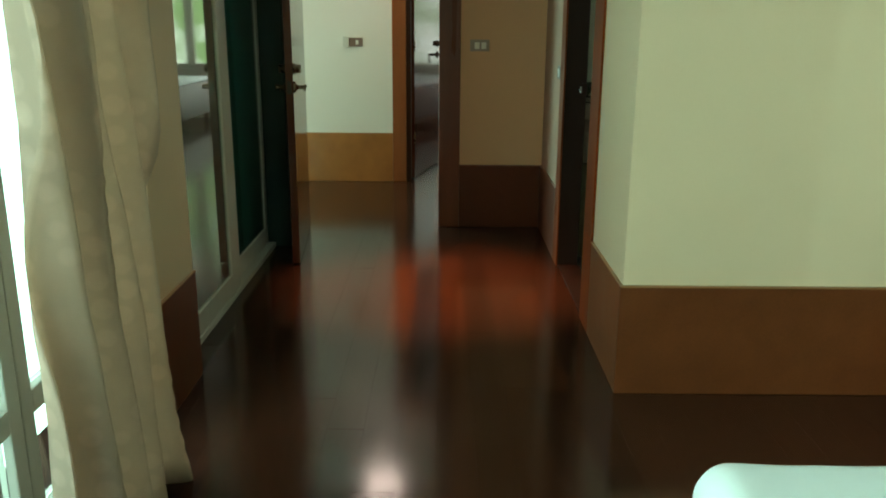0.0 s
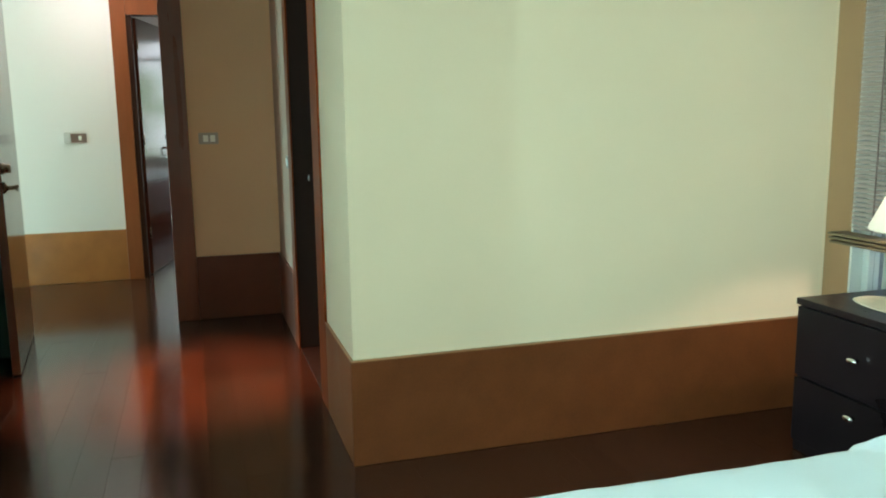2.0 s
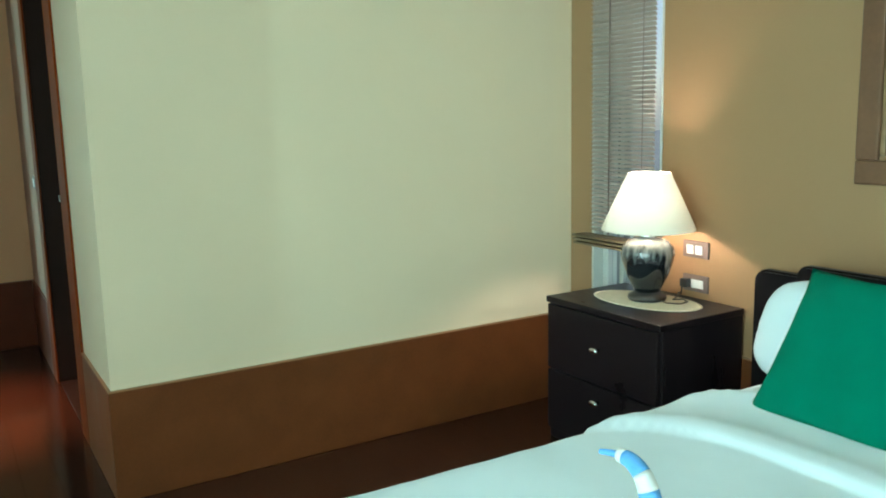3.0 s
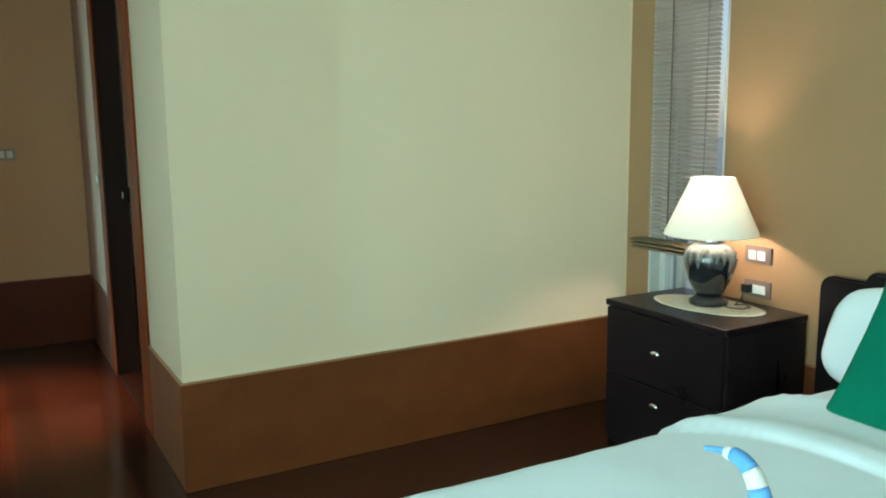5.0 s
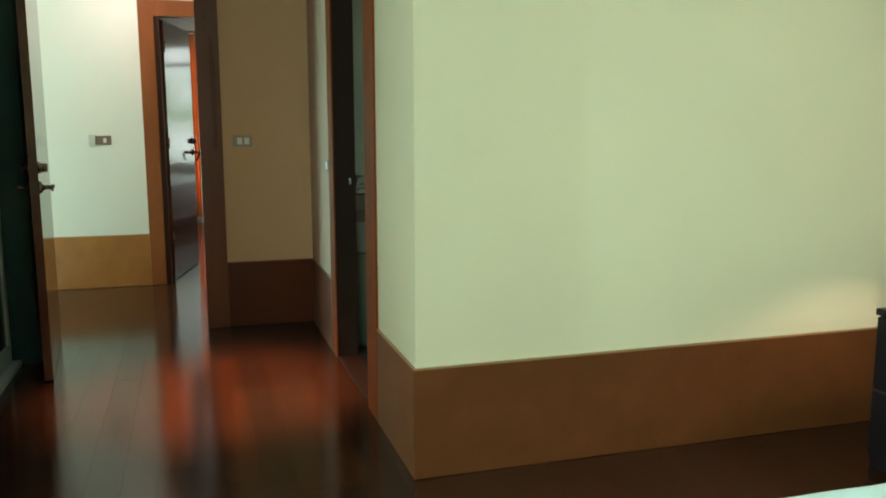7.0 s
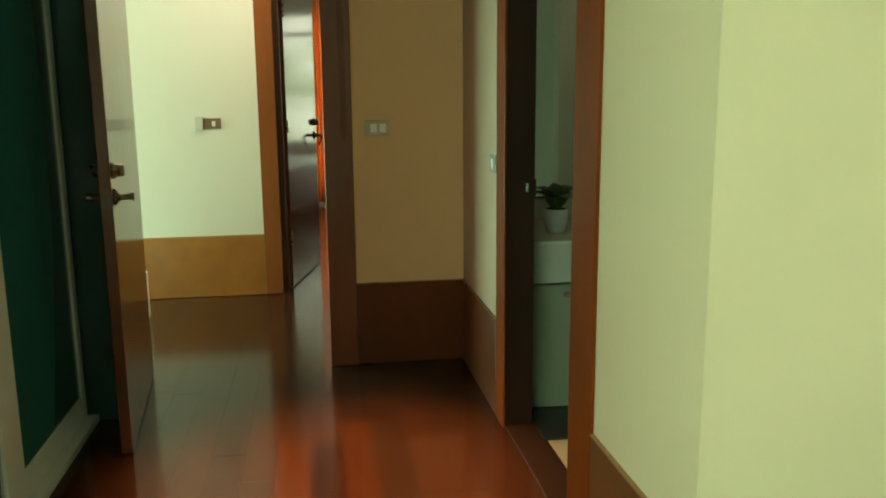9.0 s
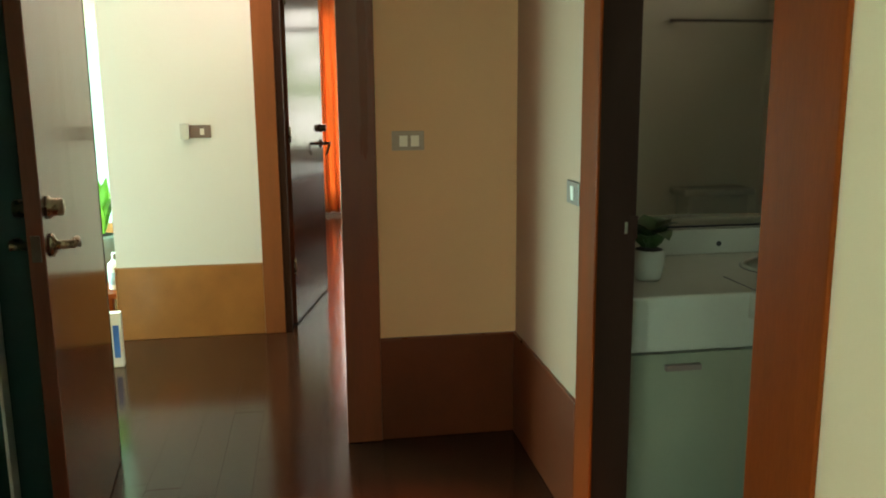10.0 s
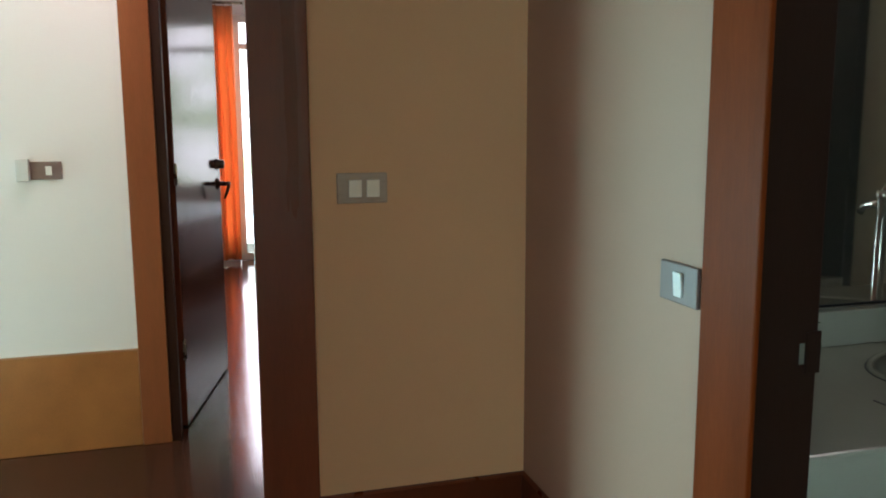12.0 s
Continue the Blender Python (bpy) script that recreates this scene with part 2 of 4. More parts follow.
def clear_glass():
    m, n, l, p = material("window_glass")
    p.inputs["Base Color"].default_value = (0.95, 1, 0.97, 1)
    p.inputs["Transmission Weight"].default_value, p.inputs["Roughness"].default_value, p.inputs["IOR"].default_value = 1.0, 0.0, 1.45
    return m


def shade_cloth():
    m, n, l, p = material("lampshade_cloth")
    tr, mix, fab = n.new("ShaderNodeBsdfTranslucent"), n.new("ShaderNodeMixShader"), n.new("ShaderNodeTexNoise")
    fab.inputs["Scale"].default_value = 260
    bump = n.new("ShaderNodeBump")
    bump.inputs["Strength"].default_value, bump.inputs["Distance"].default_value = 0.15, 0.002
    l.new(fab.outputs["Fac"], bump.inputs["Height"])
    l.new(bump.outputs["Normal"], p.inputs["Normal"])
    p.inputs["Base Color"].default_value, p.inputs["Roughness"].default_value = (0.82, 0.78, 0.66, 1), 0.9
    tr.inputs["Color"].default_value = (0.90, 0.88, 0.74, 1)
    mix.inputs[0].default_value = 0.055
    l.new(p.outputs[0], mix.inputs[1])
    l.new(tr.outputs[0], mix.inputs[2])
    l.new(mix.outputs[0], n["Material Output"].inputs["Surface"])
    return m


def drip_glaze():
    """Pale glaze that runs down in streaks over a near-black pot."""
    m, n, l, p = material("drip_glazed_ceramic")
    tc = n.new("ShaderNodeTexCoord")
    mp, noi, sep = n.new("ShaderNodeMapping"), n.new("ShaderNodeTexNoise"), n.new("ShaderNodeSeparateXYZ")
    mp.inputs["Scale"].default_value = (34, 34, 5)
    noi.inputs["Scale"].default_value, noi.inputs["Detail"].default_value = 1.0, 3
    l.new(tc.outputs["Object"], mp.inputs["Vector"])
    l.new(mp.outputs["Vector"], noi.inputs["Vector"])
    l.new(tc.outputs["Object"], sep.inputs["Vector"])
    hgt = n.new("ShaderNodeMapRange")
    hgt.inputs["From Min"].default_value, hgt.inputs["From Max"].default_value = 0.09, 0.245
    hgt.inputs["To Min"].default_value, hgt.inputs["To Max"].default_value = -0.25, 0.40
    l.new(sep.outputs["Z"], hgt.inputs["Value"])
    add, ramp = n.new("ShaderNodeMath"), n.new("ShaderNodeValToRGB")
    l.new(noi.outputs["Fac"], add.inputs[0])
    l.new(hgt.outputs["Result"], add.inputs[1])
    ramp.color_ramp.elements[0].position, ramp.color_ramp.elements[1].position = 0.50, 0.80
    ramp.color_ramp.elements[0].color, ramp.color_ramp.elements[1].color = (0.010, 0.011, 0.013, 1), (0.26, 0.26, 0.25, 1)
    l.new(add.outputs[0], ramp.inputs["Fac"])
    l.new(ramp.outputs["Color"], p.inputs["Base Color"])
    p.inputs["Roughness"].default_value, p.inputs["Coat Weight"].default_value = 0.12, 0.6
    return m


def garden_painting():
    m, n, l, p = material("oil_painting_of_greenery")
    geo, a, b = n.new("ShaderNodeNewGeometry"), n.new("ShaderNodeTexNoise"), n.new("ShaderNodeTexVoronoi")
    a.inputs["Scale"].default_value, a.inputs["Detail"].default_value = 7, 6
    b.inputs["Scale"].default_value = 38
    l.new(geo.outputs["Position"], a.inputs["Vector"])
    l.new(geo.outputs["Position"], b.inputs["Vector"])
    mx = n.new("ShaderNodeMath")
    mx.operation, mx.inputs[1].default_value = "MULTIPLY_ADD", 0.22
    l.new(b.outputs["Distance"], mx.inputs[0])
    l.new(a.outputs["Fac"], mx.inputs[2])
    r = n.new("ShaderNodeValToRGB")
    for pos, col in ((0.40, (0.005, 0.03, 0.012)), (0.55, (0.012, 0.075, 0.02)), (0.68, (0.06, 0.14, 0.03)), (0.80, (0.30, 0.28, 0.08))):
        e = r.color_ramp.elements.new(pos)
        e.color = (*col, 1)
    l.new(mx.outputs[0], r.inputs["Fac"])
    l.new(r.outputs["Color"], p.inputs["Base Color"])
    p.inputs["Roughness"].default_value = 0.35
    return m


def garden_backdrop(strength, lo, hi, leaf, scale):
    """Bright overexposed garden: pale sky with soft masses of foliage."""
    m, n, l, p = material("garden_backdrop")
    geo, a = n.new("ShaderNodeNewGeometry"), n.new("ShaderNodeTexNoise")
    a.inputs["Scale"].default_value, a.inputs["Detail"].default_value = scale, 5
    l.new(geo.outputs["Position"], a.inputs["Vector"])
    r = n.new("ShaderNodeValToRGB")
    r.color_ramp.elements[0].position, r.color_ramp.elements[1].position = lo, hi
    r.color_ramp.elements[0].color, r.color_ramp.elements[1].color = (*leaf, 1), (0.92, 1.0, 0.97, 1)
    l.new(a.outputs["Fac"], r.inputs["Fac"])
    l.new(r.outputs["Color"], p.inputs["Emission Color"])
    p.inputs["Base Color"].default_value = (0, 0, 0, 1)
    p.inputs["Emission Strength"].default_value = strength
    return m


MIRROR, TEAL, GLASS, SHADE, GLAZE, ART, GARDEN = mirror_glass("tinted_mirror", (0.58, 0.66, 0.60), 0.12, 0.24), teal_glass(), clear_glass(), shade_cloth(), drip_glaze(), garden_painting(), garden_backdrop(W_GARDEN, 0.40, 0.54, (0.36, 0.55, 0.27), 0.9)
FAR_GARDEN = garden_backdrop(2.8, 0.47, 0.66, (0.19, 0.31, 0.13), 1.3)
CLEAR_MIRROR = mirror_glass("clear_mirror", (0.84, 0.84, 0.80), 0.02, 0.06)
BULB = glow("bulb_glass", (1.0, 0.82, 0.55), 12)
PANEL = glow("ceiling_light_diffuser", (1.0, 0.94, 0.86), 3)


# ---- mesh helpers ----
def box(bm, x0, x1, y0, y1, z0, z1, bevel=0.0, segs=2):
    r = bmesh.ops.create_cube(bm, size=1.0)
    bmesh.ops.transform(bm, verts=r["verts"], matrix=Matrix.Translation(((x0 + x1) / 2, (y0 + y1) / 2, (z0 + z1) / 2)) @ Matrix.Diagonal((abs(x1 - x0), abs(y1 - y0), abs(z1 - z0), 1)))
    if bevel:
        edges = list({e for v in r["verts"] for e in v.link_edges})
        bmesh.ops.bevel(bm, geom=edges, offset=bevel, segments=segs, affect="EDGES", profile=0.6)
    return bm


def boxes(rows, bevel=0.0):
    bm = bmesh.new()
    for r in rows:
        box(bm, *r, bevel=bevel)
    return bm


def lathe(profile, segs=32, bm=None, m=None):
    bm = bm or bmesh.new()
    rings = []
    for r, z in profile:
        rings.append([bm.verts.new((r * math.cos(2 * math.pi * i / segs), r * math.sin(2 * math.pi * i / segs), z)) for i in range(segs)])
    for a, b in zip(rings, rings[1:]):
        for i in range(segs):
            bm.faces.new((a[i], a[(i + 1) % segs], b[(i + 1) % segs], b[i]))
    for ring, flip in ((rings[0], True), (rings[-1], False)):
        bm.faces.new(ring[::-1] if flip else ring)
    if m:
        bmesh.ops.transform(bm, verts=[v for ring in rings for v in ring], matrix=m)
    return bm


def tube(points, radii, segs=12, bm=None):
    bm = bm or bmesh.new()
    pts = [Vector(p) for p in points]
    rings = []
    for i, p in enumerate(pts):
        d = (pts[min(i + 1, len(pts) - 1)] - pts[max(i - 1, 0)]).normalized()
        u = d.orthogonal().normalized() if abs(d.z) > 0.98 else d.cross(Vector((0, 0, 1))).normalized()
        v = d.cross(u)
        r = radii[i] if hasattr(radii, "__len__") else radii
        rings.append([bm.verts.new(p + r * (math.cos(2 * math.pi * k / segs) * u + math.sin(2 * math.pi * k / segs) * v)) for k in range(segs)])
    for a, b in zip(rings, rings[1:]):
        for k in range(segs):
            bm.faces.new((a[k], a[(k + 1) % segs], b[(k + 1) % segs], b[k]))
    bm.faces.new(rings[0][::-1])
    bm.faces.new(rings[-1])
    return bm


def mesh(name, bm, mat, smooth=False):
    bmesh.ops.recalc_face_normals(bm, faces=bm.faces)
    me = bpy.data.meshes.new(name)
    bm.to_mesh(me)
    bm.free()
    me.materials.append(mat)
    if smooth:
        for p in me.polygons:
            p.use_smooth = True
    return me


def part(name, bm, mat, parent, label="", smooth=False):
    ob = new(name, mesh(name, bm, mat, smooth))
    ob.parent = parent
    if label:
        tagged(ob, label)
    return ob


def thing(name, label, category, at=(0, 0, 0), rz=0, group=""):
    ob = new(name)
    ob.empty_display_size = 0.1
    ob.matrix_world = pose(*at, 0, 0, rz)
    return tagged(ob, label, category, group)


def struct(name, bm, mat, label="", category="", smooth=False):
    return tagged(new(name, mesh(name, bm, mat, smooth)), label, category, "", "structure")


H = 2.6      # ceiling height
D = 2.06     # door height
TR = 0.40    # skirting height
XL, XR, XB = -0.835, 0.70, 2.755     # left wall, vestibule wall, bed-head wall
YA, YN, YF = 3.49, 6.0, 7.57         # bedroom wall, doorway wall, far hall wall

# ---- walls ----
struct("wall_bedroom_front", boxes([(XR, XB, YA, YA + 0.13, 0, H)]), PAINT, "cream painted bedroom wall with a tall brown skirting", "wall")
struct("wall_bedroom_head", boxes([(XB, XB + 0.15, -2.2, 2.93, 0, H), (XB, XB + 0.15, 3.345, YA + 0.13, 0, H), (XB, XB + 0.15, 2.93, 3.345, 0, 0.46), (XB, XB + 0.15, 2.93, 3.345, 2.2, H)]), TAN, "tan painted wall behind the bed head", "wall")
struct("wall_bedroom_back", boxes([(XL - 0.15, XB + 0.15, -2.35, -2.2, 0, H)]), PAINT, "cream painted wall", "wall")
struct("wall_window_side", boxes([(XL - 0.15, XL, -2.2, -1.3, 0, H), (XL - 0.15, XL, -1.3, 3.25, 2.25, H), (XL - 0.15, XL, 3.25, 3.63, 0, H), (XL - 0.75, XL, 5.49, YN, 0, H), (XL - 0.15, XL, 3.63, 5.47, 2.35, H)]), PAINT, "cream painted wall beside the wardrobe", "wall")
struct("wall_bathroom_side", boxes([(XR, XR + 0.11, YA + 0.13, 4.12, 0, H), (XR, XR + 0.11, 4.12, 5.20, D + 0.05, H)]), PAINT, "cream painted wall with the bathroom doorway", "wall")
# split from the wall above so the shade can sit in its colour
struct("wall_corner_side", boxes([(XR, XR + 0.11, 5.20, YN, 0, H)]), SIDE, "cream wall beside the bathroom door, corner shade in its colour", "wall")
struct("wall_doorway", boxes([(-1.6, -0.865, YN, YN + 0.12, 0, H), (-0.865, 0.12, YN, YN + 0.12, D + 0.05, H), (0.12, 1.45, YN, YN + 0.12, 0, H)]), NOOK, "cream wall beside the open door, warm shade in its colour", "wall")
struct("wall_hall_far", boxes([(-1.125, -0.29, YF, YF + 0.12, 0, H), (-0.29, 0.78, YF, YF + 0.12, D + 0.05, H), (0.78, 1.45, YF, YF + 0.12, 0, H)]), PAINT_HALL, "pale hall wall with a brown skirting", "wall")
struct("wall_hall_end", boxes([(1.45, 1.57, YN, YF + 0.12, 0, H)]), PAINT_HALL, "pale wall at the end of the hall", "wall")
struct("wall_alcove_side", boxes([(-1.125, -1.005, YF + 0.12, 9.3, 0, H)]), MINT, "pale mint wall beside the plant", "wall")
struct("wall_alcove_back", boxes([(-3.1, -1.005, 9.3, 9.42, 0, H)]), MINT, "pale mint wall behind the plant", "wall")
struct("wall_alcove_header", boxes([(-2.95, -1.125, 8.9, 9.3, 1.80, H)]), PAINT, "cream boxed beam over the plant", "beam")
struct("wall_hall_window_side", boxes([(-3.1, -2.95, 4.6, 6.3, 0, H), (-3.1, -2.95, 6.3, 9.3, 0, 0.2), (-3.1, -2.95, 6.3, 9.3, 1.7, H)]), PAINT_HALL, "pale wall around the hall window", "wall")
struct("wall_hall_back", boxes([(-3.1, -1.6, 6.0, 6.12, 0, H)]), PAINT_HALL, "pale wall", "wall")
struct("wall_far_room", boxes([(-1.005, -0.885, YF + 0.12, 12.3, 0, H), (2.6, 2.72, YF + 0.12, 12.3, 0, H), (1.45, 2.72, YF, YF + 0.12, 0, H), (-1.005, 0.02, 12.3, 12.42, 0, H), (2.5, 2.72, 12.3, 12.42, 0, H), (0.02, 2.5, 12.3, 12.42, 2.35, H), (0.92, 2.5, 12.3, 12.42, 0, 0.66)]), PAINT_HALL, "pale walls of the room beyond", "wall")
struct("wall_bathroom_front", boxes([(XR + 0.11, 2.62, YA + 0.13, YA + 0.2, 0, H)]), BATH, "grey-beige bathroom wall", "wall")
# high opening added here, out of view, to let the fill in
struct("wall_bathroom_opening", boxes([(2.5, 2.62, YA + 0.2, 4.6, 0, H), (2.5, 2.62, 5.4, YN, 0, H), (2.5, 2.62, 4.6, 5.4, 0, 1.86), (2.5, 2.62, 4.6, 5.4, 2.36, H)]), BATH, "grey-beige bathroom wall with an added opening", "wall")
struct("wall_bathroom_back", boxes([(XR + 0.11, 2.5, 5.875, YN - 0.004, 0, H)]), BATH, "grey-beige bathroom wall behind the vanity", "wall")
struct("wall_bathroom_partition", boxes([(1.6, 2.499, 4.20, 4.32, 0, H)]), BATH, "grey-beige bathroom partition behind the toilet", "wall")
struct("ceiling", boxes([(-3.1, 2.95, -2.35, 12.45, H, H + 0.1)]), CEIL, "off-white ceiling", "ceiling")

# ---- skirtings and casings ----
K = 0.010


def skirt(rows, label="tall brown stained wooden skirting", mat=TRIM, cap=CAP):
    ob = struct("baseboard", boxes(rows, 0.003), mat, label, "baseboard")
    part("cap_strip", boxes([(x0 - 0.0012, x1 + 0.0012, y0 - 0.0012, y1 + 0.0012, z1 + 0.0003, z1 + 0.0065) for x0, x1, y0, y1, z0, z1 in rows], 0.001), cap, ob, "thin top bead")
    return ob


skirt([(XR - K, XB - 0.001, YA - K, YA - 0.0005, 0.001, TR)])
skirt([(XR - K, XR - 0.0005, YA, 4.078, 0.001, TR)])
skirt([(XB - K, XB - 0.0005, -2.2, YA - K - 0.001, 0.001, TR)])
skirt([(XR - K, XR - 0.0005, 5.235, YN - K - 0.001, 0.001, TR)], "tall brown wooden skirting, tinted for the nook's warm shade", TRIM_RED, CASING_DARK)
skirt([(0.1725, XR - 0.001, YN - K, YN - 0.0005, 0.001, TR)], "tall brown wooden skirting, tinted for the nook's warm shade", TRIM_RED, CASING_DARK)
skirt([(XL + 0.0005, XL + K, 3.26, 3.628, 0.001, TR)])
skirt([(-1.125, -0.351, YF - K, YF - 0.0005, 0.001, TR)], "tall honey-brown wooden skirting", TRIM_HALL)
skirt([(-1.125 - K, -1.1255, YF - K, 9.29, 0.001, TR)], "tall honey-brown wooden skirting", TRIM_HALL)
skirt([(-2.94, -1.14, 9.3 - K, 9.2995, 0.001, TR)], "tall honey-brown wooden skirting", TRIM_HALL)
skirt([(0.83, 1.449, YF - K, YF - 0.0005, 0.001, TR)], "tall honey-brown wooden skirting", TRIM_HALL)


# narrow cream strip where the front and head walls meet
struct("trim_corner", boxes([(XB - 0.004, XB - 0.0005, YA - 0.004, YA - 0.0005, TR + 0.008, H - 0.001)]), PAINT, "thin cream strip down the corner", "trim")


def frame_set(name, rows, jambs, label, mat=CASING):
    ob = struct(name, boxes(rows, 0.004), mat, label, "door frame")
    # jambs in a much darker wood than the casings
    j = part("jamb", boxes(jambs, 0.003), JAMB, ob, "near-black wooden door jamb")
    return ob


# bathroom doorway
bath_trim = frame_set("trim_bathroom_door", [(XR - 0.010, XR - 0.0005, 4.08, 4.275, 0, D + 0.15), (XR - 0.010, XR - 0.0005, 5.095, 5.232, 0, D + 0.15), (XR - 0.010, XR - 0.0005, 4.275, 5.095, D, D + 0.15)],
          [(XR + 0.0005, XR + 0.112, 4.125, 4.262, 0, D), (XR + 0.0005, XR + 0.112, 5.108, 5.195, 0, D), (XR + 0.0005, XR + 0.112, 4.262, 5.108, D, D + 0.045)], "reddish brown wooden bathroom door frame")
strike = part("strike_plate", box(bmesh.new(), XR + 0.078, XR + 0.088, 5.1055, 5.1078, 0.935, 0.968, 0.0008), CHROME, bath_trim, "small metal strike plate")
part("strike_lip", box(bmesh.new(), XR + 0.0895, XR + 0.116, 5.1045, 5.1077, 0.92, 0.985, 0.0015), JAMB, bath_trim, "dark strike lip")
# bedroom doorway
frame_set("trim_bedroom_door", [(0.040, 0.172, YN - 0.018, YN - 0.0005, 0, D + 0.13), (-0.834, -0.822, YN - 0.018, YN - 0.0005, 0, D + 0.13), (-0.822, 0.040, YN - 0.018, YN - 0.0005, D, D + 0.13)],
          [(0.052, 0.115, YN + 0.0005, YN + 0.125, 0, D), (-0.86, -0.825, YN + 0.0005, YN + 0.125, 0, D), (-0.825, 0.052, YN + 0.0005, YN + 0.125, D, D + 0.045)], "dark reddish wooden bedroom door frame", CASING_DARK)
# far doorway
frame_set("trim_far_door", [(-0.350, -0.238, YF - 0.018, YF - 0.0005, 0, D + 0.12), (0.71, 0.822, YF - 0.018, YF - 0.0005, 0, D + 0.12), (-0.238, 0.71, YF - 0.018, YF - 0.0005, D, D + 0.12)],
          [(-0.285, -0.200, YF + 0.0005, YF + 0.125, 0, D), (0.70, 0.775, YF + 0.0005, YF + 0.125, 0, D), (-0.2, 0.70, YF + 0.0005, YF + 0.125, D, D + 0.045)], "brown wooden door frame in the hall", CASING_HALL)


# ---- doors ----
def lever_set(leaf, x, z_knob, z_lever, side, mat, toward, curl=False):
    """Deadbolt and lever on one face of a leaf; side is the sign of the face's y, toward the sign of x in which the lever points."""
    y = side * 0.02
    part("deadbolt", lathe([(0.028, 0), (0.030, 0.005), (0.023, 0.010), (0.022, 0.034), (0.018, 0.038)], 20, m=pose(x, y, z_knob, -90 * side, 0, 0)), mat, leaf, "round metal deadbolt", True)
    rose = part("rose", lathe([(0.030, 0), (0.031, 0.005), (0.018, 0.012), (0.012, 0.016), (0.011, 0.052), (0.013, 0.056)], 20, m=pose(x, y, z_lever, -90 * side, 0, 0)), mat, leaf, "metal handle rose", True)
    yy = y + side * 0.05
    pts = [(x, yy, z_lever), (x + toward * 0.03, yy + side * 0.004, z_lever + 0.004), (x + toward * 0.07, yy, z_lever + 0.002), (x + toward * 0.10, yy - side * 0.004, z_lever - 0.012), (x + toward * 0.118, yy - side * 0.004, z_lever - 0.024)]
    if curl:
        pts = [(x, yy - side * 0.01, z_lever), (x + toward * 0.015, yy + side * 0.012, z_lever + 0.003), (x + toward * 0.045, yy + side * 0.016, z_lever - 0.012), (x + toward * 0.066, yy + side * 0.010, z_lever - 0.042), (x + toward * 0.070, yy - side * 0.002, z_lever - 0.072)]
    part("lever", tube(pts, [0.011, 0.010, 0.009, 0.008, 0.006]), mat, leaf, "curved metal lever", True)


def panel_leaf(name, w, label, cat="door"):
    """A leaf whose hinge is at the origin and which runs along +x; two raised panels on each face."""
    leaf = thing(name, label, cat)
    part("leaf", box(bmesh.new(), 0, w, -0.02, 0.02, 0.008, D - 0.005, 0.003), DOOR, leaf)
    for z in (0.35, 1.1, 1.85):
        part("hinge", lathe([(0.007, -0.045), (0.007, 0.045)], 10, m=pose(-0.004, -0.024, z)), BRASS, leaf, "brass hinge", True)
    return leaf


bed_door = panel_leaf("door_bedroom", 0.885, "dark glossy wooden bedroom door standing open")
lever_set(bed_door, 0.815, 1.045, 0.950, 1, BRASS, -1)
lever_set(bed_door, 0.815, 1.045, 0.950, -1, BRASS, -1)
part("strike", box(bmesh.new(), 0.8852, 0.887, -0.011, 0.011, 0.92, 0.985), BRONZE, bed_door, "dark latch plate")
bed_door.matrix_world = pose(-0.812, YN - 0.028, 0, 0, 0, DOOR_TURN)
bed_door["kind"] = "structure"

far_door = panel_leaf("door_far_room", 0.90, "dark glossy wooden door open into the far room")
lever_set(far_door, 0.825, 1.105, 1.005, -1, BRONZE, -1, True)
far_door.matrix_world = pose(-0.197, YF + 0.15, 0, 0, 0, 77.4)
far_door["kind"] = "structure"

# ---- mirrored wardrobe ----
wardrobe = thing("wardrobe", "built-in wardrobe with mirrored sliding doors in white frames", "wardrobe", (-0.95, 4.68, 0))


def mirror_panel(x, y0, y1, pane, stile=0.055):
    p = part("sliding_door", boxes([(x - 0.015, x + 0.015, y0 - 4.68, y0 - 4.68 + 0.055, 0.03, 2.3), (x - 0.015, x + 0.015, y1 - 4.68 - stile, y1 - 4.68, 0.03, 2.3), (x - 0.015, x + 0.015, y0 - 4.625, y1 - 4.68 - stile, 0.03, 0.125), (x - 0.015, x + 0.015, y0 - 4.625, y1 - 4.68 - stile, 2.22, 2.3)], 0.004), ALU, wardrobe, "white sliding door frame")
    part("mirror", box(bmesh.new(), x - 0.006, x + 0.006, y0 - 4.635, y1 - 4.67 - stile, 0.115, 2.23), pane, p, "greenish mirror pane")


mirror_panel(0.015, 3.665, 4.63, MIRROR, 0.15)
mirror_panel(-0.022, 4.57, 5.455, TEAL)
part("track", boxes([(-0.05, 0.035, -1.03, 0.785, 0.0005, 0.028)], 0.003), ALU, wardrobe, "white floor track")
part("header", boxes([(-0.06, 0.04, -1.03, 0.785, 2.302, 2.35)], 0.003), ALU, wardrobe, "white top rail")
part("carcass", boxes([(-0.65, -0.62, -1.03, 0.785, 0.001, 2.35), (-0.62, -0.07, -1.03, -1.013, 0.001, 2.35), (-0.62, -0.07, 0.77, 0.785, 0.001, 2.35)]), ESPRESSO, wardrobe, "dark cabinet interior")

# thin dark sheet added over the cream wall return past the wardrobe
part("return_sheet", boxes([(0.117, 0.1245, 0.795, 1.30, 0.001, 2.35), (-0.05, 0.1245, 0.786, 0.8, 0.001, 2.35)], 0.002), TEALWOOD, wardrobe, "dark teal sheet added over the wall return")

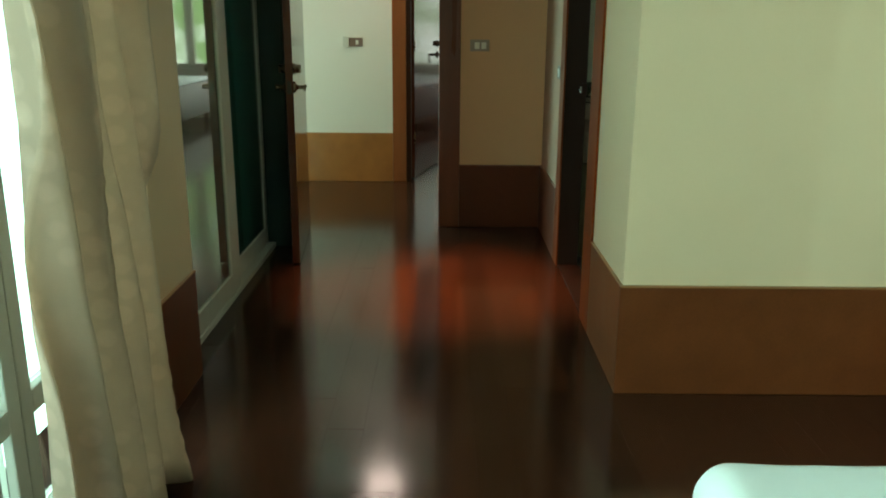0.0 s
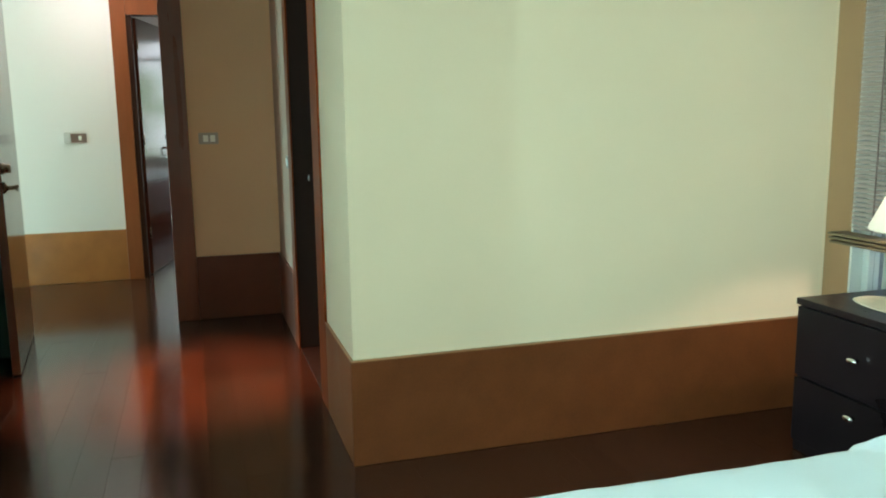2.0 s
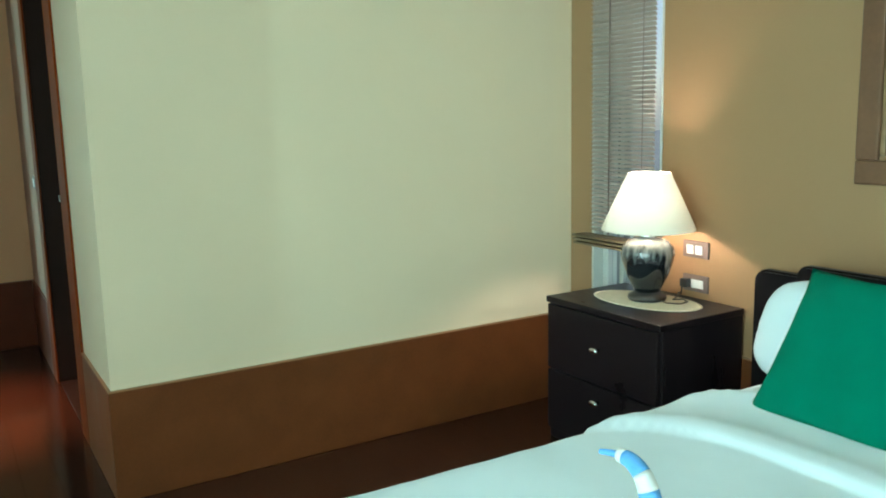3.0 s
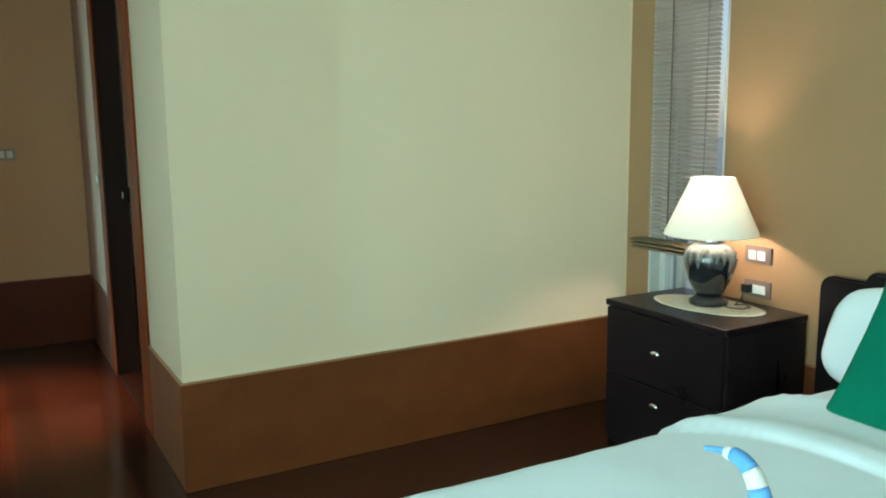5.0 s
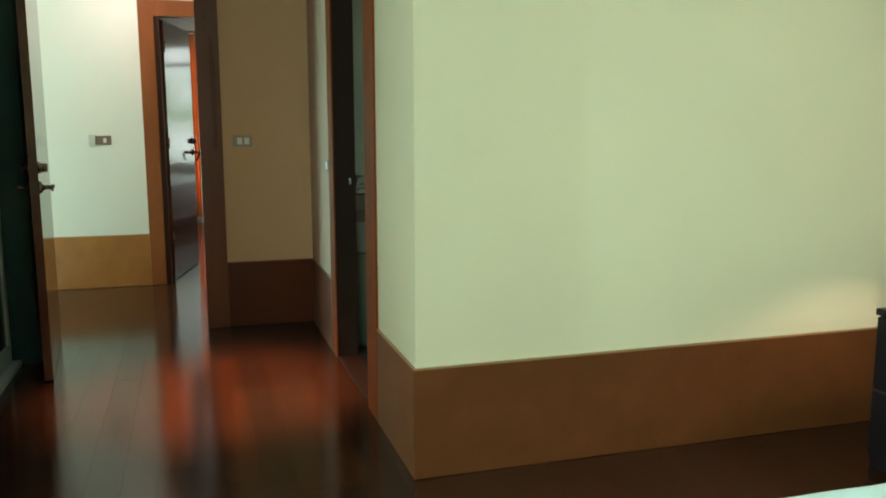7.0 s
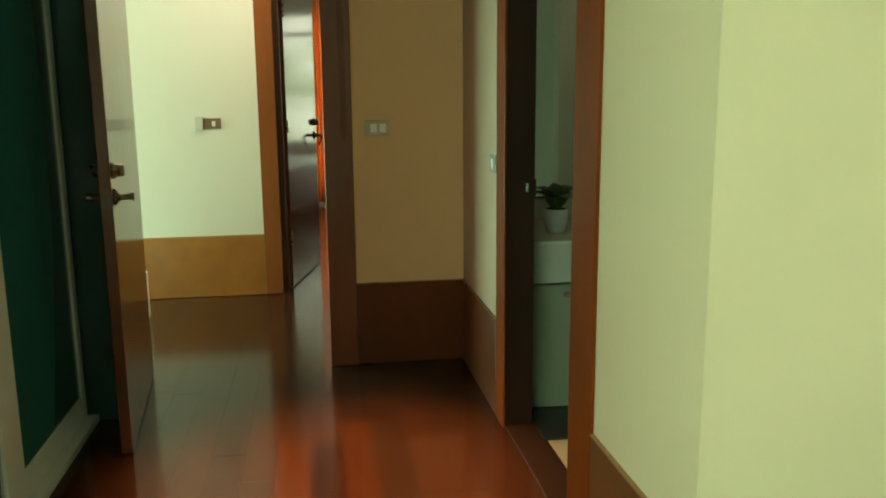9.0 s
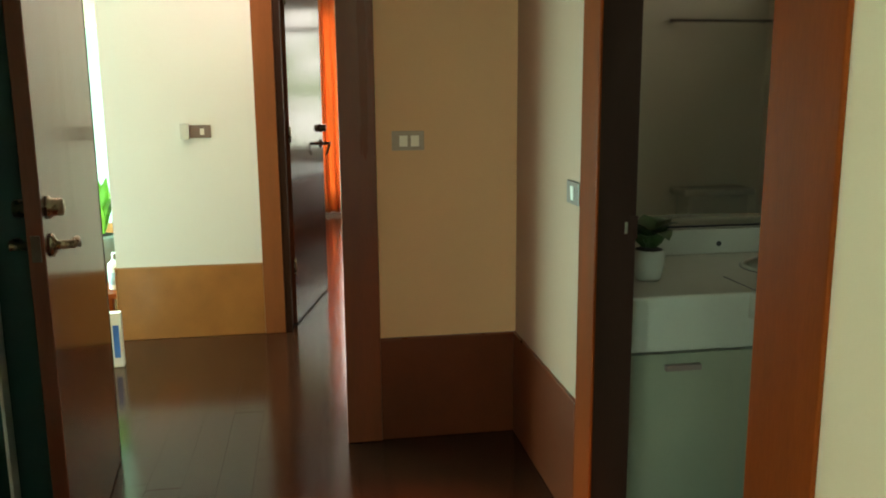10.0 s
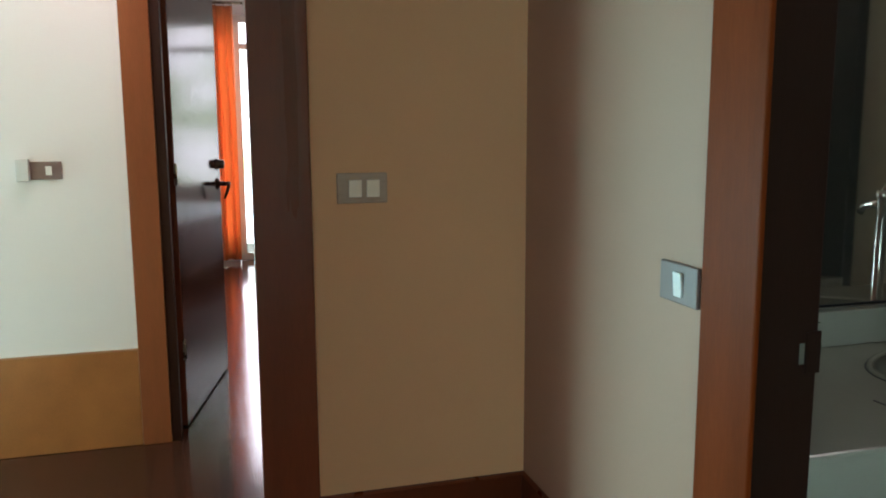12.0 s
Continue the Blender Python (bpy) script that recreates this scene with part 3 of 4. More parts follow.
# ---- bedroom glass door and curtain ----
win = tagged(thing("window_1", "white-framed sliding glass door to the garden", "window", (-0.92, 1.0, 0)), kind="structure")
part("window_frame", boxes([(-0.045, 0.045, -2.3, -2.24, 0, 2.25), (-0.045, 0.045, 2.19, 2.25, 0, 2.25), (-0.045, 0.045, -2.24, 2.19, 2.19, 2.25), (-0.045, 0.045, -2.24, 2.19, 0.0005, 0.05)], 0.004), GREYALU, win)
for y0, y1 in ((-2.24, -1.0), (-1.0, 0.25), (0.25, 1.50), (1.50, 2.19)):
    sash = part("sash", boxes([(-0.02, 0.025, y0 + 0.002, y0 + 0.055, 0.052, 2.188), (-0.02, 0.025, y1 - 0.055, y1 - 0.002, 0.052, 2.188), (-0.02, 0.025, y0 + 0.055, y1 - 0.055, 0.052, 0.12), (-0.02, 0.025, y0 + 0.055, y1 - 0.055, 0.375, 0.435), (-0.02, 0.025, y0 + 0.055, y1 - 0.055, 2.12, 2.188)], 0.004), GREYALU, win)
    for z0, z1 in ((0.122, 0.373), (0.437, 2.118)):
        pane = part("pane", boxes([(-0.003, 0.003, y0 + 0.057, y1 - 0.057, z0, z1)]), GLASS, sash)
        pane.visible_shadow = False


def curtain(name, label, mat, x, y0, y1, z0, z1, folds, depth, seed, axis="y", slant=0.0, lean=2.6, flare=0.0):
    """Cloth with uneven pleats: a broad swell with a sharp tuck behind it, drifting sideways as it falls."""
    rnd = random.Random(seed)
    th = thing(name, label, "curtain", (x, y0, 0) if axis == "y" else (y0, x, 0))
    nu, nv = folds * 22, 36
    ph = [rnd.uniform(-0.9, 0.9) for _ in range(folds + 2)]
    amp = [rnd.uniform(0.55, 1.25) for _ in range(folds + 2)]
    bm = bmesh.new()
    grid = []
    for j in range(nv + 1):
        v = j / nv
        row = []
        for i in range(nu + 1):
            u = i / nu
            f = u * folds
            k = int(f)
            q = (f - k) ** 2 * (3 - 2 * (f - k))
            a = amp[k] * (1 - q) + amp[k + 1] * q
            p = ph[k] * (1 - q) + ph[k + 1] * q
            w = 2 * math.pi * f + p * (0.3 + 1.8 * v) - lean * v
            off = depth * a * (0.55 + 0.45 * v) * (math.sin(w + 0.55 * math.sin(w)) + 0.22 * math.sin(2 * w + 0.8)) + 0.010 * math.sin(7 * v + 9 * u + seed)
            off += 0.010 * noise.noise((u * 7, v * 5, seed)) + 0.004 * noise.noise((u * 24, v * 17, seed + 3))
            along = (y1 - y0) * (u + 0.030 * math.sin(w + 1.3)) + slant * v + flare * v * u
            z = z1 + (z0 - z1) * v
            row.append(bm.verts.new((off, along, z) if axis == "y" else (along, off, z)))
        grid.append(row)
    for a, b in zip(grid, grid[1:]):
        for i in range(nu):
            bm.faces.new((a[i], a[i + 1], b[i + 1], b[i]))
    cloth = part("cloth", bm, mat, th, "", True)
    s = cloth.modifiers.new("thick", "SOLIDIFY")
    s.thickness = 0.004
    rod = part("rod", tube([(0, -0.1, z1 + 0.03), (0, y1 - y0 + 0.1, z1 + 0.03)] if axis == "y" else [(-0.1, 0, z1 + 0.03), (y1 - y0 + 0.1, 0, z1 + 0.03)], 0.014), BRASS, th, "metal curtain rod", True)
    for k in range(folds + 1):
        q = (y1 - y0) * k / folds
        part("ring", lathe([(0.017, -0.004), (0.020, 0), (0.017, 0.004)], 14, m=pose(0, q, z1 + 0.015, 90, 0, 0) if axis == "y" else pose(q, 0, z1 + 0.015, 0, 90, 0)), BRASS, th, "metal curtain ring", True)
    return th


curtain("curtain", "taupe patterned curtain hanging in loose folds by the glass door", CURTAIN, -0.73, 2.36, 2.79, 0.004, 2.42, 4, 0.08, 3, lean=10.0, flare=0.12)

# ---- side window with blind ----
w2 = tagged(thing("window_2", "narrow white-framed window beside the bed", "window", (XB + 0.09, 3.1375, 0)), kind="structure")
part("window_frame", boxes([(-0.03, 0.03, -0.207, -0.165, 0.461, 2.199), (-0.03, 0.03, 0.165, 0.207, 0.461, 2.199), (-0.03, 0.03, -0.165, 0.165, 0.461, 0.51), (-0.03, 0.03, -0.165, 0.165, 2.15, 2.199)], 0.004), ALU, w2)
part("mullion", boxes([(-0.022, 0.022, 0.075, 0.10, 0.51, 2.15)], 0.003), GREYALU, w2)
p2 = part("pane", boxes([(-0.003, 0.003, -0.165, 0.075, 0.51, 2.15)]), GLASS, w2)
p3 = part("pane", boxes([(-0.003, 0.003, 0.10, 0.165, 0.51, 2.15)]), GLASS, w2)
p2.visible_shadow = p3.visible_shadow = False
part("window_sill", boxes([(-0.088, -0.032, -0.207, 0.207, 0.4615, 0.475)], 0.003), ALU, w2)
part("reveal", boxes([(-0.0895, -0.032, -0.2065, -0.195, 0.476, 2.198), (-0.0895, -0.032, 0.195, 0.2065, 0.476, 2.198)]), ALU, w2)

blind = thing("venetian_blind", "pale slatted venetian blind half lowered over the window", "blind", (XB - 0.045, 3.125, 0))


def slat_bm():
    """A thin slat, bowed across its width."""
    bm, rows = bmesh.new(), []
    for i in range(7):
        u = i / 3 - 1
        rows.append([bm.verts.new((0.0104 * u, y, 0.0034 * (1 - u * u) + dz)) for y in (-0.192, 0.175) for dz in (0, 0.0009)])
    for a, b in zip(rows, rows[1:]):
        for p, q in ((0, 2), (3, 1), (1, 0), (2, 3)):
            bm.faces.new((a[p], a[q], b[q], b[p]))
    bm.faces.new((rows[0][0], rows[0][1], rows[0][3], rows[0][2]))
    bm.faces.new((rows[-1][0], rows[-1][2], rows[-1][3], rows[-1][1]))
    return bm


slat_me = mesh("slat", slat_bm(), SLAT)
for k in range(73):
    s = new("slat", slat_me)
    s.parent = blind
    s.matrix_basis = pose(0, 0, 0.812 + 0.0188 * k, 0, 48, 0)
part("head_rail", box(bmesh.new(), -0.025, 0.025, -0.18, 0.18, 2.20, 2.25, 0.004), ALU, blind)
for k in range(3):
    part("bottom_slat", box(bmesh.new(), -0.085, 0.0, -0.178, 0.195 + 0.006 * k, 0.752 + 0.016 * k, 0.762 + 0.016 * k, 0.003), DARKSLAT, blind, "brown bottom slat")
for q, r in ((0.052, 0.0034), (-0.14, 0.0014)):
    part("cord", tube([(-0.013, q, 0.80), (-0.013, q, 2.2)], r, 6), PLATE, blind, "dark ladder cord")

# ---- bed ----
BX0, BX1, BY0, BY1, BZ = 0.556, 2.66, 0.40, 2.176, 0.474
bed = thing("bed", "low double bed with a dark wooden headboard", "bed", ((BX0 + BX1) / 2, (BY0 + BY1) / 2, 0))
hx, hy = (BX1 - BX0) / 2, (BY1 - BY0) / 2
part("mattress", box(bmesh.new(), -hx + 0.04, hx, -hy + 0.04, hy - 0.04, 0.20, BZ - 0.02, 0.05, 4), SHEET, bed, "white mattress", True)
part("base", box(bmesh.new(), -hx + 0.08, hx + 0.02, -hy + 0.08, hy - 0.08, 0.07, 0.198, 0.01), ESPRESSO, bed, "dark bed base")
for sx in (-1, 1):
    for sy in (-1, 1):
        part("leg", box(bmesh.new(), sx * (hx - 0.15) - 0.03, sx * (hx - 0.15) + 0.03, sy * (hy - 0.15) - 0.03, sy * (hy - 0.15) + 0.03, 0.0005, 0.07, 0.004), ESPRESSO, bed)


def rounded_board(w, h, t, r, n=8):
    """Upright board in the yz plane, its top corners rounded, its thickness along x."""
    out = [(-w, 0), (w, 0)] + [(w - r + r * math.sin(a), h - r + r * math.cos(a)) for a in [math.pi / 2 * (1 - i / n) for i in range(n + 1)]] + [(-w + r - r * math.sin(a), h - r + r * math.cos(a)) for a in [math.pi / 2 * i / n for i in range(n + 1)]]
    bm = bmesh.new()
    f = bm.faces.new([bm.verts.new((0, y, z)) for y, z in out])
    ext = bmesh.ops.extrude_face_region(bm, geom=[f])
    bmesh.ops.translate(bm, verts=[v for v in ext["geom"] if isinstance(v, bmesh.types.BMVert)], vec=(t, 0, 0))
    bmesh.ops.recalc_face_normals(bm, faces=bm.faces)
    edges = [e for e in bm.edges if len(e.link_faces) == 2 and e.calc_face_angle(0) > 1.2]
    bmesh.ops.bevel(bm, geom=edges, offset=0.008, segments=2, affect="EDGES")
    return bm


hb = part("headboard", rounded_board(hy + 0.262, 0.757, 0.04, 0.05), ESPRESSO, bed, "dark lower headboard panel")
hb.location = (hx + 0.045, 0, 0.002)
hb2 = part("headboard_cap", rounded_board(hy + 0.07, 0.80, 0.035, 0.045), ESPRESSO, bed, "dark raised headboard panel")
hb2.location = (hx + 0.009, 0, 0.002)


def smooth(e0, e1, x):
    t = max(0.0, min(1.0, (x - e0) / (e1 - e0)))
    return t * t * (3 - 2 * t)


def bedspread():
    """White spread: flat top, rounded over the foot and both sides, with a folded-back band near the pillows."""
    r, drop = 0.05, 0.30

    def over(s, edge):
        e = s - (edge - r)
        if e <= 0:
            return s, 0.0
        if e < r * math.pi / 2:
            a = e / r
            return edge - r + r * math.sin(a), r * (1 - math.cos(a))
        return edge + 0.02 * min(1, (e - r * 1.57) / drop), r + e - r * math.pi / 2
    bm = bmesh.new()
    ns, nt = 260, 96
    s0, s1 = -hx - drop, hx - 0.02
    t0 = hy + drop
    g = []
    for i in range(ns + 1):
        row = []
        for j in range(nt + 1):
            s = s0 + (s1 - s0) * i / ns
            t = -t0 + 2 * t0 * j / nt
            px, dx = over(-s, hx) if s < 0 else (-s, 0)
            py, dy = over(abs(t), hy)
            x, y = -px, math.copysign(py, t)
            z = BZ - min(dx + dy, drop)
            wx, wy = x + (BX0 + BX1) / 2, y + (BY0 + BY1) / 2
            fold = 1.905 - 0.26 * math.exp(-max(0.0, BY1 - wy) / 0.12)
            up = smooth(fold - 0.010, fold + 0.022, wx) * (1 - smooth(fold + 0.38, fold + 0.48, wx))
            z += up * (0.017 + 0.010 * math.exp(-((wx - fold - 0.06) / 0.05) ** 2) + 0.014 * math.exp(-((wx - fold - 0.36) / 0.07) ** 2))
            z += 0.006 * noise.noise((wx * 3.2, wy * 2.6, 0.3)) + 0.003 * noise.noise((wx * 9, wy * 8, 2))
            row.append(bm.verts.new((x, y, z)))
        g.append(row)
    for a, b in zip(g, g[1:]):
        for j in range(nt):
            bm.faces.new((a[j], a[j + 1], b[j + 1], b[j]))
    return bm


spread = tagged(new("bedspread", mesh("bedspread", bedspread(), SHEET, True)), "smooth white bedspread with a folded band across the bed", "bedspread")
spread.matrix_world = pose((BX0 + BX1) / 2, (BY0 + BY1) / 2, 0, 0, 0, -1.0)
sm = spread.modifiers.new("thick", "SOLIDIFY")
sm.thickness, sm.offset = 0.006, 1


def pillow_mesh(w, h, t, n=18, pinch=0.07, seed=1, soft=0.0):
    bm = bmesh.new()
    lay = []
    for side in (1, -1):
        g = []
        for i in range(n + 1):
            row = []
            for j in range(n + 1):
                u, v = 2 * i / n - 1, 2 * j / n - 1
                k = (1 - abs(u) ** 3.2) * (1 - abs(v) ** 3.2)
                x = u * w / 2 * (1 - pinch * (1 - abs(v) ** 2) * abs(u) ** 6) * (1 - soft * v ** 4)
                y = v * h / 2 * (1 - pinch * (1 - abs(u) ** 2) * abs(v) ** 6) * (1 - soft * u ** 4)
                z = side * t / 2 * max(0, k) ** 0.55 + 0.006 * noise.noise((u * 2, v * 2, seed + side))
                row.append(bm.verts.new((x, y, z)))
            g.append(row)
        lay.append(g)
        for a, b in zip(g, g[1:]):
            for j in range(n):
                bm.faces.new((a[j], a[j + 1], b[j + 1], b[j]))
    bmesh.ops.remove_doubles(bm, verts=bm.verts, dist=0.008)
    return bm


def pillow(name, label, mat, w, h, t, m, seed, group="", pinch=0.07, soft=0.0):
    th = tagged(new(name, mesh(name, pillow_mesh(w, h, t, 24, pinch, seed, soft), mat, True)), label, "pillow", group)
    th.matrix_world = m
    return th


def leaning(x, y, z, tilt):
    """Pose of a pillow that stands on its lower edge facing -x and leans back by tilt degrees; its width runs along y."""
    return Matrix.Translation((x, y, z)) @ Euler((radians(90), 0, radians(-90))).to_matrix().to_4x4() @ pose(0, 0, 0, -tilt, 0, 0)


pillow("pillow", "plump white pillow leaning on the headboard", SHEET, 0.70, 0.35, 0.17, leaning(2.505, 1.90, BZ + 0.152, 24), 2, "pillows on the bed", -0.02, 0.16)
pillow("pillow", "plump white pillow leaning on the headboard", SHEET, 0.68, 0.38, 0.19, leaning(2.475, 0.78, BZ + 0.175, 24), 5, "pillows on the bed", -0.02, 0.16)
pillow("cushion", "emerald green square cushion leaning on a white pillow", GREEN, 0.49, 0.47, 0.11, leaning(2.27, 1.763, BZ + 0.190, 36), 7)


def towel_swan():
    base = Vector((1.17, 1.33, BZ + 0.004))
    th = thing("towel_swan", "blue and white striped towel folded into a swan", "towel", base)
    path = [Vector(p) - base for p in ((1.20, 1.33, 0.53), (1.18, 1.37, 0.60), (1.16, 1.40, 0.66), (1.152, 1.413, 0.70), (1.15, 1.420, 0.728), (1.15, 1.433, 0.752), (1.15, 1.455, 0.768), (1.15, 1.480, 0.771), (1.149, 1.505, 0.768), (1.147, 1.528, 0.763))]
    fine = []
    for i in range(len(path) - 1):
        a, b, c, d = path[max(i - 1, 0)], path[i], path[i + 1], path[min(i + 2, len(path) - 1)]
        for k in range(4):
            t = k / 4
            fine.append(0.5 * (2 * b + (c - a) * t + (2 * a - 5 * b + 4 * c - d) * t * t + (3 * b - a - 3 * c + d) * t ** 3))
    fine.append(path[-1])
    n = len(fine) - 1
    rad = [0.022 - 0.014 * (i / n) ** 1.3 for i in range(n + 1)]
    for lo, hi, mat, lab in ((0, 5, TOWEL, "white stripe"), (5, 9, BLUE, "blue stripe"), (9, 13, TOWEL, "white stripe"), (13, 17, BLUE, "blue stripe"), (17, 21, TOWEL, "white stripe"), (21, 27, BLUE, "blue stripe"), (27, 29, TOWEL, "white stripe"), (29, 36, BLUE, "blue pinched beak")):
        part("stripe", tube(fine[lo:hi + 1], [rad[i] * (0.55 if "beak" in lab else 1) for i in range(lo, hi + 1)], 18), mat, th, lab, True)
    body = bmesh.new()
    bmesh.ops.create_uvsphere(body, u_segments=28, v_segments=16, radius=1)
    for v in body.verts:
        v.co *= 1 + 0.06 * noise.noise(v.co * 2.5)
    bmesh.ops.transform(body, verts=body.verts, matrix=Matrix.Translation((0.05, -0.06, 0.045)) @ Matrix.Diagonal((0.10, 0.14, 0.05, 1)))
    part("body", body, TOWEL, th, "white folded towel body", True)


towel_swan()

# ---- nightstand and lamp ----
NX0, NX1, NY0, NY1, NZ = 2.305, 2.738, 2.497, 3.112, 0.595
ns = thing("nightstand", "black-brown wooden nightstand with two drawers", "nightstand", ((NX0 + NX1) / 2, (NY0 + NY1) / 2, 0))
nx, ny = (NX1 - NX0) / 2, (NY1 - NY0) / 2
part("body", boxes([(-nx + 0.018, nx, -ny + 0.004, ny - 0.004, 0.001, NZ - 0.025)], 0.003), ESPRESSO, ns)
part("top", box(bmesh.new(), -nx, nx, -ny, ny, NZ - 0.0245, NZ, 0.004), ESPRESSO, ns)
for z0, z1, zk in ((0.05, 0.295, 0.235), (0.305, 0.565, 0.44)):
    dr = part("drawer", box(bmesh.new(), -nx - 0.001, -nx + 0.0175, -ny + 0.012, ny - 0.012, z0, z1, 0.003), ESPRESSO, ns)
    part("knob", lathe([(0.006, 0), (0.006, 0.012), (0.014, 0.018), (0.015, 0.026), (0.009, 0.031)], 16, m=pose(-nx - 0.001, 0, zk, 0, -90, 0) @ Matrix.Diagonal((0.8, 1.6, 1, 1))), CHROME, dr, "small wide chrome knob", True)

mat_ob = thing("placemat", "cream oval woven mat on the nightstand", "mat", (2.545, 2.80, NZ), 8)
part("weave", lathe([(0.10, 0.0005), (0.118, 0.002), (0.12, 0.004), (0.112, 0.0055), (0.02, 0.005)], 48, m=Matrix.Diagonal((1.12, 1.95, 1, 1))), DOILY, mat_ob, "", True)

lamp = thing("table_lamp", "drip-glazed ceramic table lamp with a lit cream shade", "lamp", (LX, LY, NZ + 0.006))
part("foot", lathe([(0.070, 0), (0.074, 0.008), (0.072, 0.018), (0.056, 0.026), (0.05, 0.034)], 36), BLACKP, lamp, "black round foot", True)
part("body", lathe([(0.048, 0.034), (0.056, 0.05), (0.078, 0.095), (0.097, 0.15), (0.102, 0.18), (0.096, 0.208), (0.078, 0.228), (0.058, 0.238), (0.052, 0.242)], 40), GLAZE, lamp, "black ceramic body with pale drips", True)
part("collar", lathe([(0.05, 0.2425), (0.056, 0.246), (0.056, 0.256), (0.05, 0.262), (0.02, 0.268), (0.012, 0.275), (0.012, 0.31)], 32), CHROME, lamp, "silver collar", True)
shade_bm = bmesh.new()
segs = 48
prof = [(0.176, 0.272), (0.172, 0.286), (0.125, 0.39), (0.084, 0.478), (0.079, 0.488)]
rings = [[shade_bm.verts.new((r * math.cos(2 * math.pi * i / segs), r * math.sin(2 * math.pi * i / segs), z)) for i in range(segs)] for r, z in prof]
for a, b in zip(rings, rings[1:]):
    for i in range(segs):
        shade_bm.faces.new((a[i], a[(i + 1) % segs], b[(i + 1) % segs], b[i]))
part("shade", shade_bm, SHADE, lamp, "cream cloth cone shade", True)
bulb_bm = bmesh.new()
bmesh.ops.create_uvsphere(bulb_bm, u_segments=18, v_segments=12, radius=0.024)
bmesh.ops.translate(bulb_bm, verts=bulb_bm.verts, vec=(0, 0, 0.335))
part("bulb", bulb_bm, BULB, lamp, "glowing bulb", True)
for a in (0, 120, 240):
    ca, sa = math.cos(radians(a)), math.sin(radians(a))
    part("spider", tube([(0.012 * ca, 0.012 * sa, 0.30), (0.035 * ca, 0.035 * sa, 0.39), (0.08 * ca, 0.08 * sa, 0.483)], 0.0015, 6), CHROME, lamp, "wire shade carrier")
cord = thing("lamp_cord", "thin black lamp cord lying on the mat", "cord", (LX, LY, NZ + 0.008))
part("wire", tube([(0.0, -0.074, 0.004), (-0.01, -0.11, 0.003), (0.02, -0.15, 0.003), (0.07, -0.14, 0.003), (0.09, -0.10, 0.003), (0.05, -0.085, 0.004), (0.10, -0.06, 0.004), (0.165, -0.01, 0.004), (0.176, -0.01, -0.005), (0.182, -0.01, 0.03), (0.180, -0.02, 0.048)], 0.0028, 8), BLACKP, cord, "", True)


# ---- switches and sockets: built facing -y, then turned ----
def wall_plate(name, label, m, w, h, mat, rockers=(), plug=False, key=False, face=WHITEP):
    th = thing(name, label, "switch")
    part("plate", box(bmesh.new(), -w / 2, w / 2, -0.009, -0.0005, -h / 2, h / 2, 0.003), mat, th)
    for x, rw, rh in rockers:
        r = part("rocker", box(bmesh.new(), x - rw / 2, x + rw / 2, -0.0135, -0.0092, -rh / 2, rh / 2, 0.0015), face, th, "white rocker")
        r.rotation_euler = (radians(4), 0, 0)
    if plug:
        part("plug", box(bmesh.new(), -w * 0.42, -w * 0.14, -0.04, -0.0095, -h * 0.26, h * 0.26, 0.006), BLACKP, th, "black plug")
    if key:
        part("card_holder", box(bmesh.new(), -w / 2 - 0.042, -w / 2 + 0.004, -0.032, -0.0005, -h / 2 - 0.006, h / 2 + 0.010, 0.004), HOLDER, th, "white card holder")
    th.matrix_world = m
    return th


wall_plate("light_switch", "dark grey switch with a white rocker and card holder", pose(-0.643, YF, 1.132), 0.115, 0.068, PLATE, [(0.012, 0.022, 0.034)], key=True)
wall_plate("light_switch", "brushed metal double switch by the door frame", pose(0.290, YN, 1.150), 0.118, 0.070, STEEL, [(-0.017, 0.030, 0.040), (0.025, 0.030, 0.040)], face=ROCKER)
wall_plate("light_switch", "grey switch beside the bathroom door frame", pose(XR, 5.300, 1.028, 0, 0, -90), 0.112, 0.068, PLATE, [(0.004, 0.024, 0.042)])
wall_plate("light_switch", "grey double switch above the nightstand", pose(XB, 2.740, 0.783, 0, 0, -90), 0.125, 0.066, PLATE, [(-0.024, 0.034, 0.036), (0.018, 0.034, 0.036)])
wall_plate("wall_socket", "grey wall socket with a black plug", pose(XB, 2.738, 0.649, 0, 0, -90), 0.125, 0.066, PLATE, [(0.012, 0.058, 0.034)], plug=True)

# ---- picture ----
pic = thing("picture", "framed oil painting of dark greenery", "picture", (XB, 1.565, 1.075))
pw, phh = 0.53, 0.78
for a in ((-pw, pw, 0.0, 0.075), (-pw, pw, phh - 0.075, phh), (-pw, -pw + 0.075, 0.0755, phh - 0.0755), (pw - 0.075, pw, 0.0755, phh - 0.0755)):
    part("frame_rail", box(bmesh.new(), -0.034, -0.002, a[0], a[1], a[2], a[3], 0.008, 3), GILT, pic)
for a in ((-pw + 0.0755, pw - 0.0755, 0.0755, 0.092), (-pw + 0.0755, pw - 0.0755, phh - 0.092, phh - 0.0755), (-pw + 0.0755, -pw + 0.092, 0.0925, phh - 0.0925), (pw - 0.092, pw - 0.0755, 0.0925, phh - 0.0925)):
    part("beading", box(bmesh.new(), -0.026, -0.004, a[0], a[1], a[2], a[3], 0.004), BEAD, pic, "light beaded inner edge")
part("canvas", box(bmesh.new(), -0.012, -0.003, -pw + 0.0925, pw - 0.0925, 0.0925, phh - 0.0925), ART, pic, "painting of green foliage")

